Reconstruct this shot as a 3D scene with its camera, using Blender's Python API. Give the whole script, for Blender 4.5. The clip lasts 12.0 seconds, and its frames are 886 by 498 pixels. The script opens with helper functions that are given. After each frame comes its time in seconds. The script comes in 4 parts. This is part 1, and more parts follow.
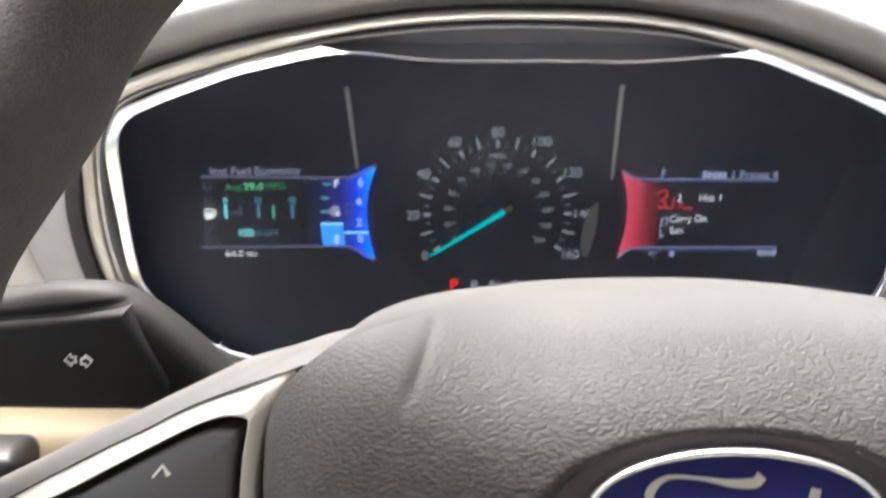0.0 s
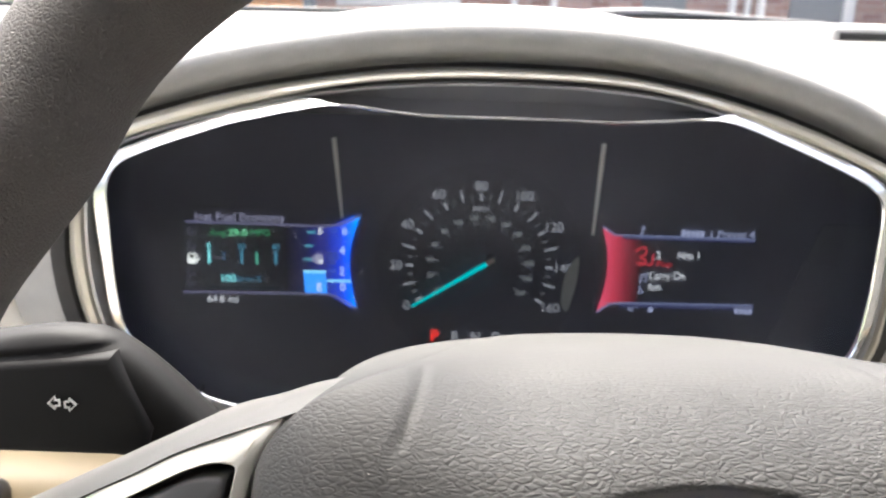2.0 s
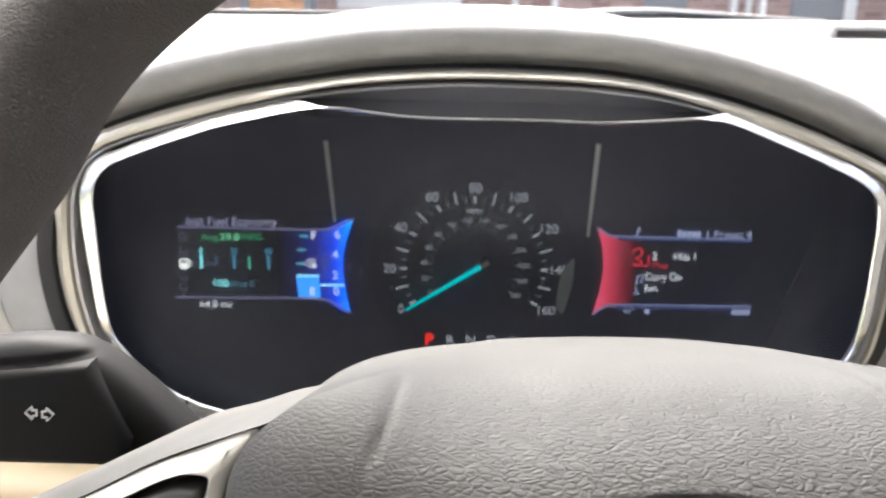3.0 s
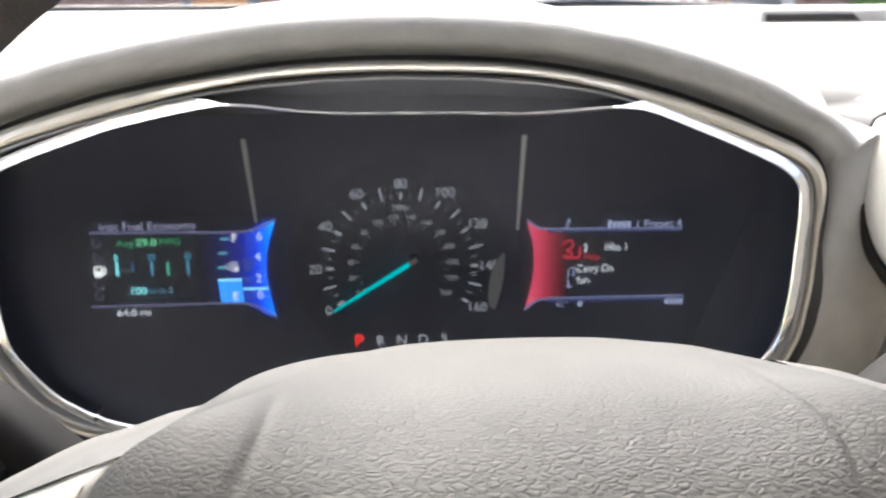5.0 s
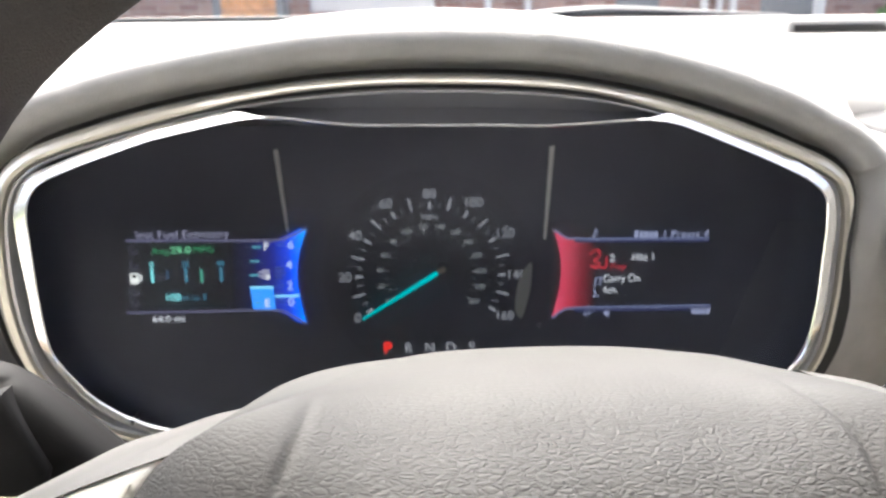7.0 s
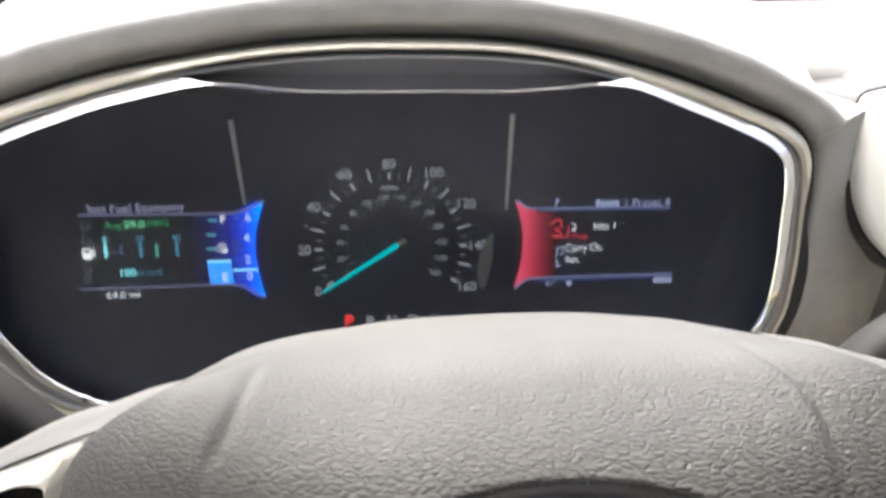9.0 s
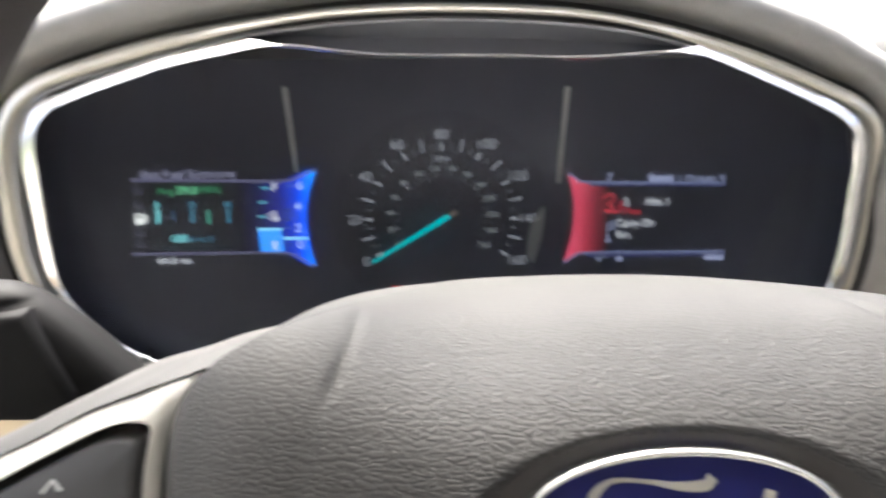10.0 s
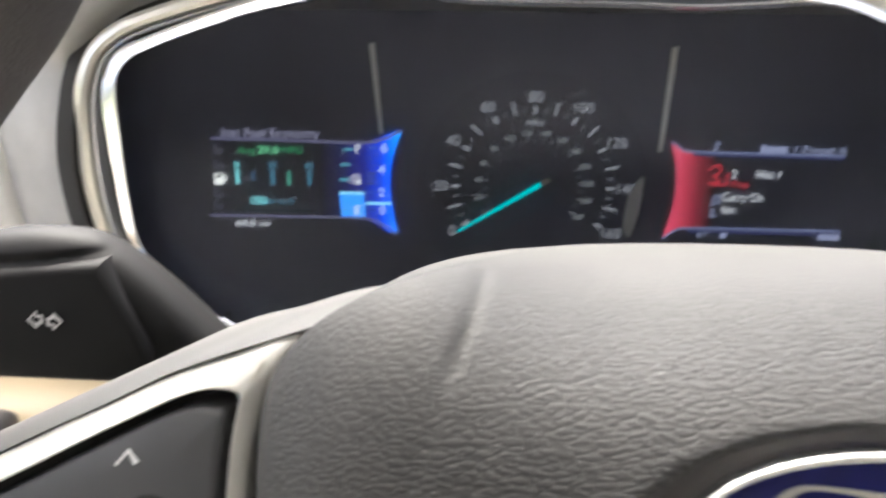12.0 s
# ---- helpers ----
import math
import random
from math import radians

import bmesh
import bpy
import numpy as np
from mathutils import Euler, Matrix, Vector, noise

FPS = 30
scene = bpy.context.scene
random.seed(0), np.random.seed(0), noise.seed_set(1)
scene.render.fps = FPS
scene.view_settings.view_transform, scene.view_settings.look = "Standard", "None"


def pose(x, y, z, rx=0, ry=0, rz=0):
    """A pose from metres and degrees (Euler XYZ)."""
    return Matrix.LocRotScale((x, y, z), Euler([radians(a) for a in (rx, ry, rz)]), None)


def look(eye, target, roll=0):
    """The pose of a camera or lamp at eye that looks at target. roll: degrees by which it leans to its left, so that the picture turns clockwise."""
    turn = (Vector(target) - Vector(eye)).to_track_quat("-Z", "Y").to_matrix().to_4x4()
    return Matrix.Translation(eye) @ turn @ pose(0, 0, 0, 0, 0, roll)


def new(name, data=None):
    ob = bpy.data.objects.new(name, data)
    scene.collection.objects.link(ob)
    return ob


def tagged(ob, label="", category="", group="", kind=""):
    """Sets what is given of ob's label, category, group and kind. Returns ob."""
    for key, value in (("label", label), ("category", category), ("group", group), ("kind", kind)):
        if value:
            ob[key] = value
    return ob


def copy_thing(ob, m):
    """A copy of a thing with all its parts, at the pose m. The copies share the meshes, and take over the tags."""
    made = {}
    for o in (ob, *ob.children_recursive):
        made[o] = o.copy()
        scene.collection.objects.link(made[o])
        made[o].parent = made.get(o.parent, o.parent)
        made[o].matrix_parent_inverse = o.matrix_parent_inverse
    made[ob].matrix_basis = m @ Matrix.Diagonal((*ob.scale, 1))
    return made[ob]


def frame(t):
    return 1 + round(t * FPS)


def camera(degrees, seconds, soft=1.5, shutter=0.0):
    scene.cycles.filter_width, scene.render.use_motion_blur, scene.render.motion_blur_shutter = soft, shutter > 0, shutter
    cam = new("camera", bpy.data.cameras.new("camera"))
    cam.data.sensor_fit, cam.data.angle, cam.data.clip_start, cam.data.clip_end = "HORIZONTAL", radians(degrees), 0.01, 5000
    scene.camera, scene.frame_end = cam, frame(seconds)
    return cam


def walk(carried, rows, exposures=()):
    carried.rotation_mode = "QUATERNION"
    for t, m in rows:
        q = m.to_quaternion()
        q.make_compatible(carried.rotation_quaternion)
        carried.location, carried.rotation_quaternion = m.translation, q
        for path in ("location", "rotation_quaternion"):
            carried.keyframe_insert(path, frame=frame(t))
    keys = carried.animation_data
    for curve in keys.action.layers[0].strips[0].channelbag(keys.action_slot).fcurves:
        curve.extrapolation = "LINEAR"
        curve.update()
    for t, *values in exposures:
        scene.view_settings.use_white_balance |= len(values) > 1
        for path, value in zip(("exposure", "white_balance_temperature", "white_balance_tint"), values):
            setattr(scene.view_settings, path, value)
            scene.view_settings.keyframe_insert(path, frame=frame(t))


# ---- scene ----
# the cluster's own frame: x right, y ahead, z up its face, which leans back
TILT = pose(0, 0, 1.0, -5.0)

cam = camera(54.48, 12.0, soft=2.0, shutter=0.8)
# the lens is focused on the wheel hub, so the dials behind it are soft
cam.data.dof.use_dof, cam.data.dof.focus_distance, cam.data.dof.aperture_fstop = True, 0.21, 26.0
PATH = [
    (0.0, pose(-0.0186, -0.4653, 1.1627, 68.43, 0.82, 1.25)),
    (0.5, pose(-0.0207, -0.4631, 1.1644, 70.51, -0.24, 0.03)),
    (1.0, pose(-0.0213, -0.4638, 1.1651, 71.15, -1.06, -0.19)),
    (1.5, pose(-0.0222, -0.4663, 1.1633, 71.23, -1.19, -0.00)),
    (2.0, pose(-0.0215, -0.4689, 1.1649, 71.72, -1.11, 0.33)),
    (2.5, pose(-0.0209, -0.4687, 1.1648, 72.01, -0.73, 0.33)),
    (2.7, pose(-0.0191, -0.4673, 1.1645, 71.84, -0.58, 0.46)),
    (4.3, pose(-0.0052, -0.4559, 1.1620, 72.11, -0.43, -1.80)),
    (4.5, pose(-0.0034, -0.4545, 1.1617, 71.98, -0.53, -2.44)),
    (5.0, pose(-0.0001, -0.4520, 1.1622, 71.41, 0.34, -3.01)),
    (5.5, pose(0.0012, -0.4517, 1.1638, 71.57, 0.36, -3.27)),
    (6.0, pose(-0.0004, -0.4528, 1.1630, 71.59, 0.56, -3.06)),
    (6.5, pose(-0.0001, -0.4554, 1.1635, 70.98, 0.47, -1.86)),
    (7.0, pose(-0.0016, -0.4577, 1.1648, 71.95, 0.60, -1.29)),
    (7.2, pose(-0.0011, -0.4573, 1.1643, 72.28, 0.54, -1.67)),
    (8.8, pose(0.0025, -0.4540, 1.1608, 71.26, 0.60, -3.14)),
    (9.0, pose(0.0030, -0.4536, 1.1603, 70.35, 0.56, -3.46)),
    (9.5, pose(-0.0011, -0.4491, 1.1503, 68.82, -0.09, -3.21)),
    (9.6, pose(-0.0037, -0.4500, 1.1507, 68.83, -0.04, -2.82)),
    (9.7, pose(-0.0062, -0.4509, 1.1511, 68.83, -0.11, -2.73)),
    (9.8, pose(-0.0088, -0.4517, 1.1514, 68.88, -0.22, -2.77)),
    (9.9, pose(-0.0113, -0.4526, 1.1518, 69.14, -0.30, -2.71)),
    (10.0, pose(-0.0139, -0.4535, 1.1522, 69.44, -0.06, -1.82)),
    (10.1, pose(-0.0140, -0.4542, 1.1523, 69.70, 0.14, -0.77)),
    (10.2, pose(-0.0141, -0.4549, 1.1524, 69.99, 0.04, -0.53)),
    (10.3, pose(-0.0142, -0.4555, 1.1525, 70.10, -0.13, -0.47)),
    (10.5, pose(-0.0144, -0.4569, 1.1527, 70.03, -0.47, -0.39)),
    (11.0, pose(-0.0134, -0.4537, 1.1502, 69.65, -0.19, -0.29)),
    (11.5, pose(-0.0179, -0.4421, 1.1469, 69.50, -0.50, -0.64)),
    (11.6, pose(-0.0194, -0.4399, 1.1452, 69.59, -0.59, -0.34)),
    (11.7, pose(-0.0209, -0.4377, 1.1435, 69.25, -0.59, 0.24)),
    (11.8, pose(-0.0223, -0.4354, 1.1419, 68.72, -0.43, 1.19)),
    (11.9, pose(-0.0238, -0.4332, 1.1402, 68.33, -0.32, 2.04)),
    (12.0, pose(-0.0253, -0.4310, 1.1385, 67.98, -0.19, 2.93)),
]
walk(cam, PATH, exposures=((0.0, 2.97, 6250, 4), (12.0, 2.97, 6250, 4)))

# ---------------------------------------------------------------- world, sun, exposure
world = bpy.data.worlds.new("overcast_sky")
scene.world = world
world.use_nodes = True
wn, wl = world.node_tree.nodes, world.node_tree.links
sky = wn.new("ShaderNodeTexSky")
sky.sky_type = "NISHITA"
sky.sun_disc = False
sky.sun_elevation = radians(62)
sky.sun_rotation = radians(-16)
sky.air_density = 0.4
sky.dust_density = 9.0
sky.ozone_density = 0.6
wl.new(sky.outputs[0], wn["Background"].inputs[0])
wn["Background"].inputs[1].default_value = 0.15

sun = new("sun", bpy.data.lights.new("sun", "SUN"))
sun.data.energy = 0.8
sun.data.angle = radians(45)
sun.data.color = (1.0, 0.96, 0.9)
sun.matrix_world = look((-1.1, 3.7, 7.6), (0, 0, 1))


# ---------------------------------------------------------------- materials
def nodes_of(name):
    m = bpy.data.materials.new(name)
    m.use_nodes = True
    return m, m.node_tree.nodes, m.node_tree.links, m.node_tree.nodes["Principled BSDF"]


def ramp(n, l, fac, stops):
    r = n.new("ShaderNodeValToRGB")
    while len(r.color_ramp.elements) < len(stops):
        r.color_ramp.elements.new(0.5)
    for e, (p, c) in zip(r.color_ramp.elements, stops):
        e.position, e.color = p, (*c, 1)
    l.new(fac, r.inputs[0])
    return r.outputs[0]


def tone(c, k):
    return tuple(min(1.0, v * k) for v in c)


def leather(name, base, cell=900.0, depth=0.35, rough=0.5, stretch=(0.6, 1.0, 1.0), spec=0.4):
    """Embossed hide: two sizes of stretched cells with soft valleys, and a faint cloud of wear."""
    m, n, l, b = nodes_of(name)
    tc = n.new("ShaderNodeTexCoord")
    mp = n.new("ShaderNodeMapping")
    mp.inputs["Scale"].default_value = stretch
    l.new(tc.outputs["Object"], mp.inputs[0])
    warp = n.new("ShaderNodeTexNoise")
    warp.inputs["Scale"].default_value = cell * 0.45
    warp.inputs["Detail"].default_value = 2
    l.new(mp.outputs[0], warp.inputs["Vector"])
    add = n.new("ShaderNodeMixRGB")
    add.blend_type = "LINEAR_LIGHT"
    add.inputs[0].default_value = 1.1 / cell
    l.new(mp.outputs[0], add.inputs[1])
    l.new(warp.outputs["Color"], add.inputs[2])
    v1 = n.new("ShaderNodeTexVoronoi")
    v1.feature = "SMOOTH_F1"
    v1.inputs["Smoothness"].default_value = 0.35
    v1.inputs["Scale"].default_value = cell
    l.new(add.outputs[0], v1.inputs["Vector"])
    v2 = n.new("ShaderNodeTexVoronoi")
    v2.feature = "DISTANCE_TO_EDGE"
    v2.inputs["Scale"].default_value = cell * 0.42
    l.new(add.outputs[0], v2.inputs["Vector"])
    mr1 = n.new("ShaderNodeMapRange")
    mr1.inputs["From Min"].default_value = 0.75
    mr1.inputs["From Max"].default_value = 0.05
    mr1.interpolation_type = "SMOOTHSTEP"
    l.new(v1.outputs["Distance"], mr1.inputs["Value"])
    mr2 = n.new("ShaderNodeMapRange")
    mr2.inputs["From Max"].default_value = 0.2
    mr2.inputs["To Max"].default_value = 0.45
    mr2.interpolation_type = "SMOOTHSTEP"
    l.new(v2.outputs["Distance"], mr2.inputs["Value"])
    s = n.new("ShaderNodeMath")
    s.operation = "ADD"
    l.new(mr1.outputs[0], s.inputs[0])
    l.new(mr2.outputs[0], s.inputs[1])
    patch = n.new("ShaderNodeTexNoise")
    patch.inputs["Scale"].default_value = 60
    patch.inputs["Detail"].default_value = 3
    l.new(tc.outputs["Object"], patch.inputs["Vector"])
    var = n.new("ShaderNodeMapRange")
    var.inputs["From Min"].default_value = 0.3
    var.inputs["From Max"].default_value = 0.7
    var.inputs["To Min"].default_value = 0.45
    var.inputs["To Max"].default_value = 1.0
    l.new(patch.outputs[0], var.inputs["Value"])
    h = n.new("ShaderNodeMath")
    h.operation = "MULTIPLY"
    l.new(s.outputs[0], h.inputs[0])
    l.new(var.outputs[0], h.inputs[1])
    bump = n.new("ShaderNodeBump")
    bump.inputs["Strength"].default_value = depth
    bump.inputs["Distance"].default_value = 0.35 / cell
    l.new(h.outputs[0], bump.inputs["Height"])
    l.new(bump.outputs[0], b.inputs["Normal"])
    l.new(ramp(n, l, patch.outputs[0], [(0.3, tone(base, 0.9)), (0.7, tone(base, 1.08))]), b.inputs["Base Color"])
    b.inputs["Roughness"].default_value = rough
    b.inputs["Specular IOR Level"].default_value = spec
    return m


def creased_hide(name, base, cell, depth, rough, stretch=(0.55, 1.0, 0.8), spec=0.4, fade=None, taut=None):
    """Hide with pillowy cells in two sizes, long meandering creases and fine pores."""
    m, n, l, b = nodes_of(name)
    tc = n.new("ShaderNodeTexCoord")
    mp = n.new("ShaderNodeMapping")
    mp.inputs["Scale"].default_value = stretch
    mp.inputs["Rotation"].default_value = (0, 0, radians(8))
    l.new(tc.outputs["Object"], mp.inputs[0])
    at = mp.outputs[0]
    for scale, by in ((cell * 0.35, 0.6 / cell), (cell * 1.6, 0.18 / cell)):
        warp = n.new("ShaderNodeTexNoise")
        warp.inputs["Scale"].default_value = scale
        warp.inputs["Detail"].default_value = 2
        l.new(at, warp.inputs["Vector"])
        add = n.new("ShaderNodeMixRGB")
        add.blend_type = "LINEAR_LIGHT"
        add.inputs[0].default_value = by
        l.new(at, add.inputs[1])
        l.new(warp.outputs["Color"], add.inputs[2])
        at = add.outputs[0]
    total = None
    for scale, wide, tall in ((cell, 0.24, 1.0), (cell * 1.9, 0.3, 0.12), (cell * 0.45, 0.10, 0.3)):
        v = n.new("ShaderNodeTexVoronoi")
        v.feature = "DISTANCE_TO_EDGE"
        v.inputs["Scale"].default_value = scale
        l.new(at, v.inputs["Vector"])
        mr = n.new("ShaderNodeMapRange")
        mr.interpolation_type = "SMOOTHSTEP"
        mr.inputs["From Max"].default_value = wide
        mr.inputs["To Max"].default_value = tall
        l.new(v.outputs["Distance"], mr.inputs["Value"])
        if total is None:
            total = mr.outputs[0]
        else:
            s = n.new("ShaderNodeMath")
            s.operation = "ADD"
            l.new(total, s.inputs[0])
            l.new(mr.outputs[0], s.inputs[1])
            total = s.outputs[0]
    patch = n.new("ShaderNodeTexNoise")
    patch.inputs["Scale"].default_value = 70
    patch.inputs["Detail"].default_value = 3
    l.new(tc.outputs["Object"], patch.inputs["Vector"])
    weights = [(patch.outputs[0], (0.3, 0.7, 0.8, 1.0))]
    if fade:
        sp = n.new("ShaderNodeSeparateXYZ")
        l.new(tc.outputs["Object"], sp.inputs[0])
        weights.append((sp.outputs[1], (*fade, 1.0, 0.12)))
        # drawn tighter over one flank
        weights.append((sp.outputs[0], (*taut, 0.34, 1.0)))
    for out, lim in weights:
        mr = n.new("ShaderNodeMapRange")
        mr.interpolation_type = "SMOOTHSTEP"
        for k, v in zip(("From Min", "From Max", "To Min", "To Max"), lim):
            mr.inputs[k].default_value = v
        l.new(out, mr.inputs["Value"])
        s = n.new("ShaderNodeMath")
        s.operation = "MULTIPLY"
        l.new(total, s.inputs[0])
        l.new(mr.outputs[0], s.inputs[1])
        total = s.outputs[0]
    bump = n.new("ShaderNodeBump")
    bump.inputs["Strength"].default_value = depth
    bump.inputs["Distance"].default_value = 0.30 / cell
    l.new(total, bump.inputs["Height"])
    l.new(bump.outputs[0], b.inputs["Normal"])
    l.new(ramp(n, l, patch.outputs[0], [(0.3, tone(base, 0.93)), (0.7, tone(base, 1.06))]), b.inputs["Base Color"])
    b.inputs["Roughness"].default_value = rough
    b.inputs["Specular IOR Level"].default_value = spec
    return m


def plastic(name, base, rough=0.45, grain=1800.0, depth=0.12, metal=0.0, spec=0.5, coat=0.0):
    """Moulded or painted surface with fine grain and a faint cloud of handling marks."""
    m, n, l, b = nodes_of(name)
    tc = n.new("ShaderNodeTexCoord")
    big = n.new("ShaderNodeTexNoise")
    big.inputs["Scale"].default_value = 35
    big.inputs["Detail"].default_value = 4
    l.new(tc.outputs["Object"], big.inputs["Vector"])
    fine = n.new("ShaderNodeTexNoise")
    fine.inputs["Scale"].default_value = grain
    l.new(tc.outputs["Object"], fine.inputs["Vector"])
    l.new(ramp(n, l, big.outputs[0], [(0.3, tone(base, 0.93)), (0.7, tone(base, 1.06))]), b.inputs["Base Color"])
    mr = n.new("ShaderNodeMapRange")
    mr.inputs["To Min"].default_value = rough * 0.85
    mr.inputs["To Max"].default_value = min(1.0, rough * 1.15)
    l.new(big.outputs[0], mr.inputs["Value"])
    l.new(mr.outputs[0], b.inputs["Roughness"])
    bump = n.new("ShaderNodeBump")
    bump.inputs["Strength"].default_value = depth
    bump.inputs["Distance"].default_value = 0.0002
    l.new(fine.outputs[0], bump.inputs["Height"])
    l.new(bump.outputs[0], b.inputs["Normal"])
    b.inputs["Metallic"].default_value = metal
    b.inputs["Specular IOR Level"].default_value = spec
    b.inputs["Coat Weight"].default_value = coat
    return m


def sheer(name, gloss, rough):
    """Clear pane with a faint reflection."""
    m, n, l, b = nodes_of(name)
    n.remove(b)
    tr, go, mx = n.new("ShaderNodeBsdfTransparent"), n.new("ShaderNodeBsdfGlossy"), n.new("ShaderNodeMixShader")
    go.inputs["Roughness"].default_value = rough
    go.inputs["Color"].default_value = (0.78, 0.82, 1.0, 1)
    mx.inputs[0].default_value = gloss
    l.new(tr.outputs[0], mx.inputs[1])
    l.new(go.outputs[0], mx.inputs[2])
    l.new(mx.outputs[0], n["Material Output"].inputs[0])
    return m


GLOW = 0.15


def glow(name, c, k=1.0):
    """A lit mark on a display."""
    m, n, l, b = nodes_of(name)
    b.inputs["Base Color"].default_value = (0.01, 0.01, 0.01, 1)
    b.inputs["Emission Color"].default_value = (*c, 1)
    b.inputs["Emission Strength"].default_value = k * GLOW
    return m


def glow_ramp(name, x0, x1, stops, k=1.0):
    """A lit display area whose colour runs from x0 to x1 across the display."""
    m, n, l, b = nodes_of(name)
    tc = n.new("ShaderNodeTexCoord")
    sp = n.new("ShaderNodeSeparateXYZ")
    l.new(tc.outputs["Object"], sp.inputs[0])
    mr = n.new("ShaderNodeMapRange")
    mr.inputs["From Min"].default_value = x0
    mr.inputs["From Max"].default_value = x1
    l.new(sp.outputs[0], mr.inputs["Value"])
    b.inputs["Base Color"].default_value = (0.08, 0.08, 0.09, 1)
    l.new(ramp(n, l, mr.outputs[0], stops), b.inputs["Emission Color"])
    b.inputs["Emission Strength"].default_value = k * GLOW
    return m


M_PAD = creased_hide("grey_hide_airbag", (0.052, 0.051, 0.0498), 1020, 0.84, 0.58, (0.42, 1.0, 0.8), 0.34, (0.030, 0.038), (-0.062, 0.005))
M_RIM = creased_hide("dark_hide_rim", (0.098, 0.089, 0.083), 1000, 0.7, 0.6, (1, 1, 1), 0.3)
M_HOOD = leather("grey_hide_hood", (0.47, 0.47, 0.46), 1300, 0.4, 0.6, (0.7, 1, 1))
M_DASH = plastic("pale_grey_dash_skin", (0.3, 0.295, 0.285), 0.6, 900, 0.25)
M_SMOOTH = plastic("grey_smooth_skin", (0.088, 0.085, 0.082), 0.5, 1200, 0.15)
M_RECESS = plastic("dark_grey_recess", (0.05, 0.046, 0.044), 0.55, 1200, 0.15)
M_BLACK = plastic("black_plastic", (0.018, 0.017, 0.018), 0.4, 1500, 0.1)
M_STALK = plastic("black_satin_stalk", (0.018, 0.0177, 0.0182), 0.55, 1800, 0.12, spec=0.12)
M_FACE = plastic("black_face", (0.112, 0.114, 0.146), 0.7, 1500, 0.05, spec=0.3)
M_HOUSING = plastic("black_housing", (0.06, 0.06, 0.064), 0.8, 1500, 0.1, spec=0.2)
M_GLOSS = plastic("black_glossy_lip", (0.15, 0.15, 0.16), 0.4, 900, 0.02)
M_CHAMP = plastic("champagne_satin", (0.76, 0.72, 0.62), 0.3, 1500, 0.05, metal=0.6)
M_CHROME = plastic("satin_chrome", (0.97, 0.96, 0.93), 0.2, 900, 0.02, metal=0.8)
M_SILVER = plastic("silver_paint", (0.82, 0.805, 0.745), 0.45, 1500, 0.06, metal=0.1)
M_BUTTON = plastic("dark_grey_button", (0.078, 0.078, 0.082), 0.5, 2000, 0.15)
M_CREAM = plastic("cream_lower_panel", (0.22, 0.172, 0.106), 0.6, 900, 0.2)
M_BLUE = plastic("blue_enamel", (0.014, 0.016, 0.115), 0.35, 900, 0.02, spec=0.3, coat=0.15)
M_SCRIPT = plastic("pale_script", (0.6, 0.58, 0.5), 0.35, 900, 0.02, metal=0.5)
M_PRINT = plastic("white_print", (0.75, 0.75, 0.75), 0.5, 900, 0.02)
M_BAR = plastic("grey_reflection", (0.8, 0.8, 0.78), 0.4, 900, 0.02)
M_LINER = plastic("pale_roof_liner", (0.46, 0.455, 0.45), 0.9, 500, 0.3)
M_DOORSKIN = plastic("beige_door_skin", (0.22, 0.213, 0.202), 0.7, 500, 0.3)


# ---------------------------------------------------------------- mesh helpers
def thing(name, m, label, category, group="", kind=""):
    ob = new(name)
    ob.empty_display_size = 0.02
    ob.matrix_world = m
    return tagged(ob, label, category, group, kind)


def finish(name, bm, material, sharp=35):
    bmesh.ops.recalc_face_normals(bm, faces=bm.faces)
    me = bpy.data.meshes.new(name)
    bm.to_mesh(me)
    bm.free()
    me.materials.append(material)
    me.shade_smooth()
    me.set_sharp_from_angle(angle=radians(sharp))
    return me


def part(name, bm, material, parent, label="", sharp=35):
    ob = new(name, finish(name, bm, material, sharp))
    ob.parent = parent
    if label:
        ob["label"] = label
    return ob


def grid(rows, closed_u=False, closed_v=False):
    """A quad sheet from rows of points."""
    bm = bmesh.new()
    vs = [[bm.verts.new(p) for p in r] for r in rows]
    nr, nc = len(vs), len(vs[0])
    for i in range(nr if closed_u else nr - 1):
        for j in range(nc if closed_v else nc - 1):
            a, b = vs[i], vs[(i + 1) % nr]
            bm.faces.new((a[j], a[(j + 1) % nc], b[(j + 1) % nc], b[j]))
    return bm


def curve_through(pts, step=6, closed=False):
    """Catmull-Rom points through control points."""
    out = []
    n = len(pts)
    P = [np.array(p, float) for p in pts]
    for i in range(n if closed else n - 1):
        p1, p2 = P[i], P[(i + 1) % n]
        p0 = P[i - 1] if closed or i > 0 else 2 * p1 - p2
        p3 = P[(i + 2) % n] if closed or i + 2 < n else 2 * p2 - p1
        for k in range(step):
            t = k / step
            out.append(0.5 * (2 * p1 + (p2 - p0) * t + (2 * p0 - 5 * p1 + 4 * p2 - p3) * t * t + (3 * p1 - p0 - 3 * p2 + p3) * t ** 3))
    if not closed:
        out.append(P[-1])
    return out


def outward(path):
    n = len(path)
    out = []
    for i in range(n):
        t = path[(i + 1) % n] - path[i - 1]
        t = t / (np.hypot(*t) + 1e-12)
        out.append(np.array((-t[1], t[0])))
    return out


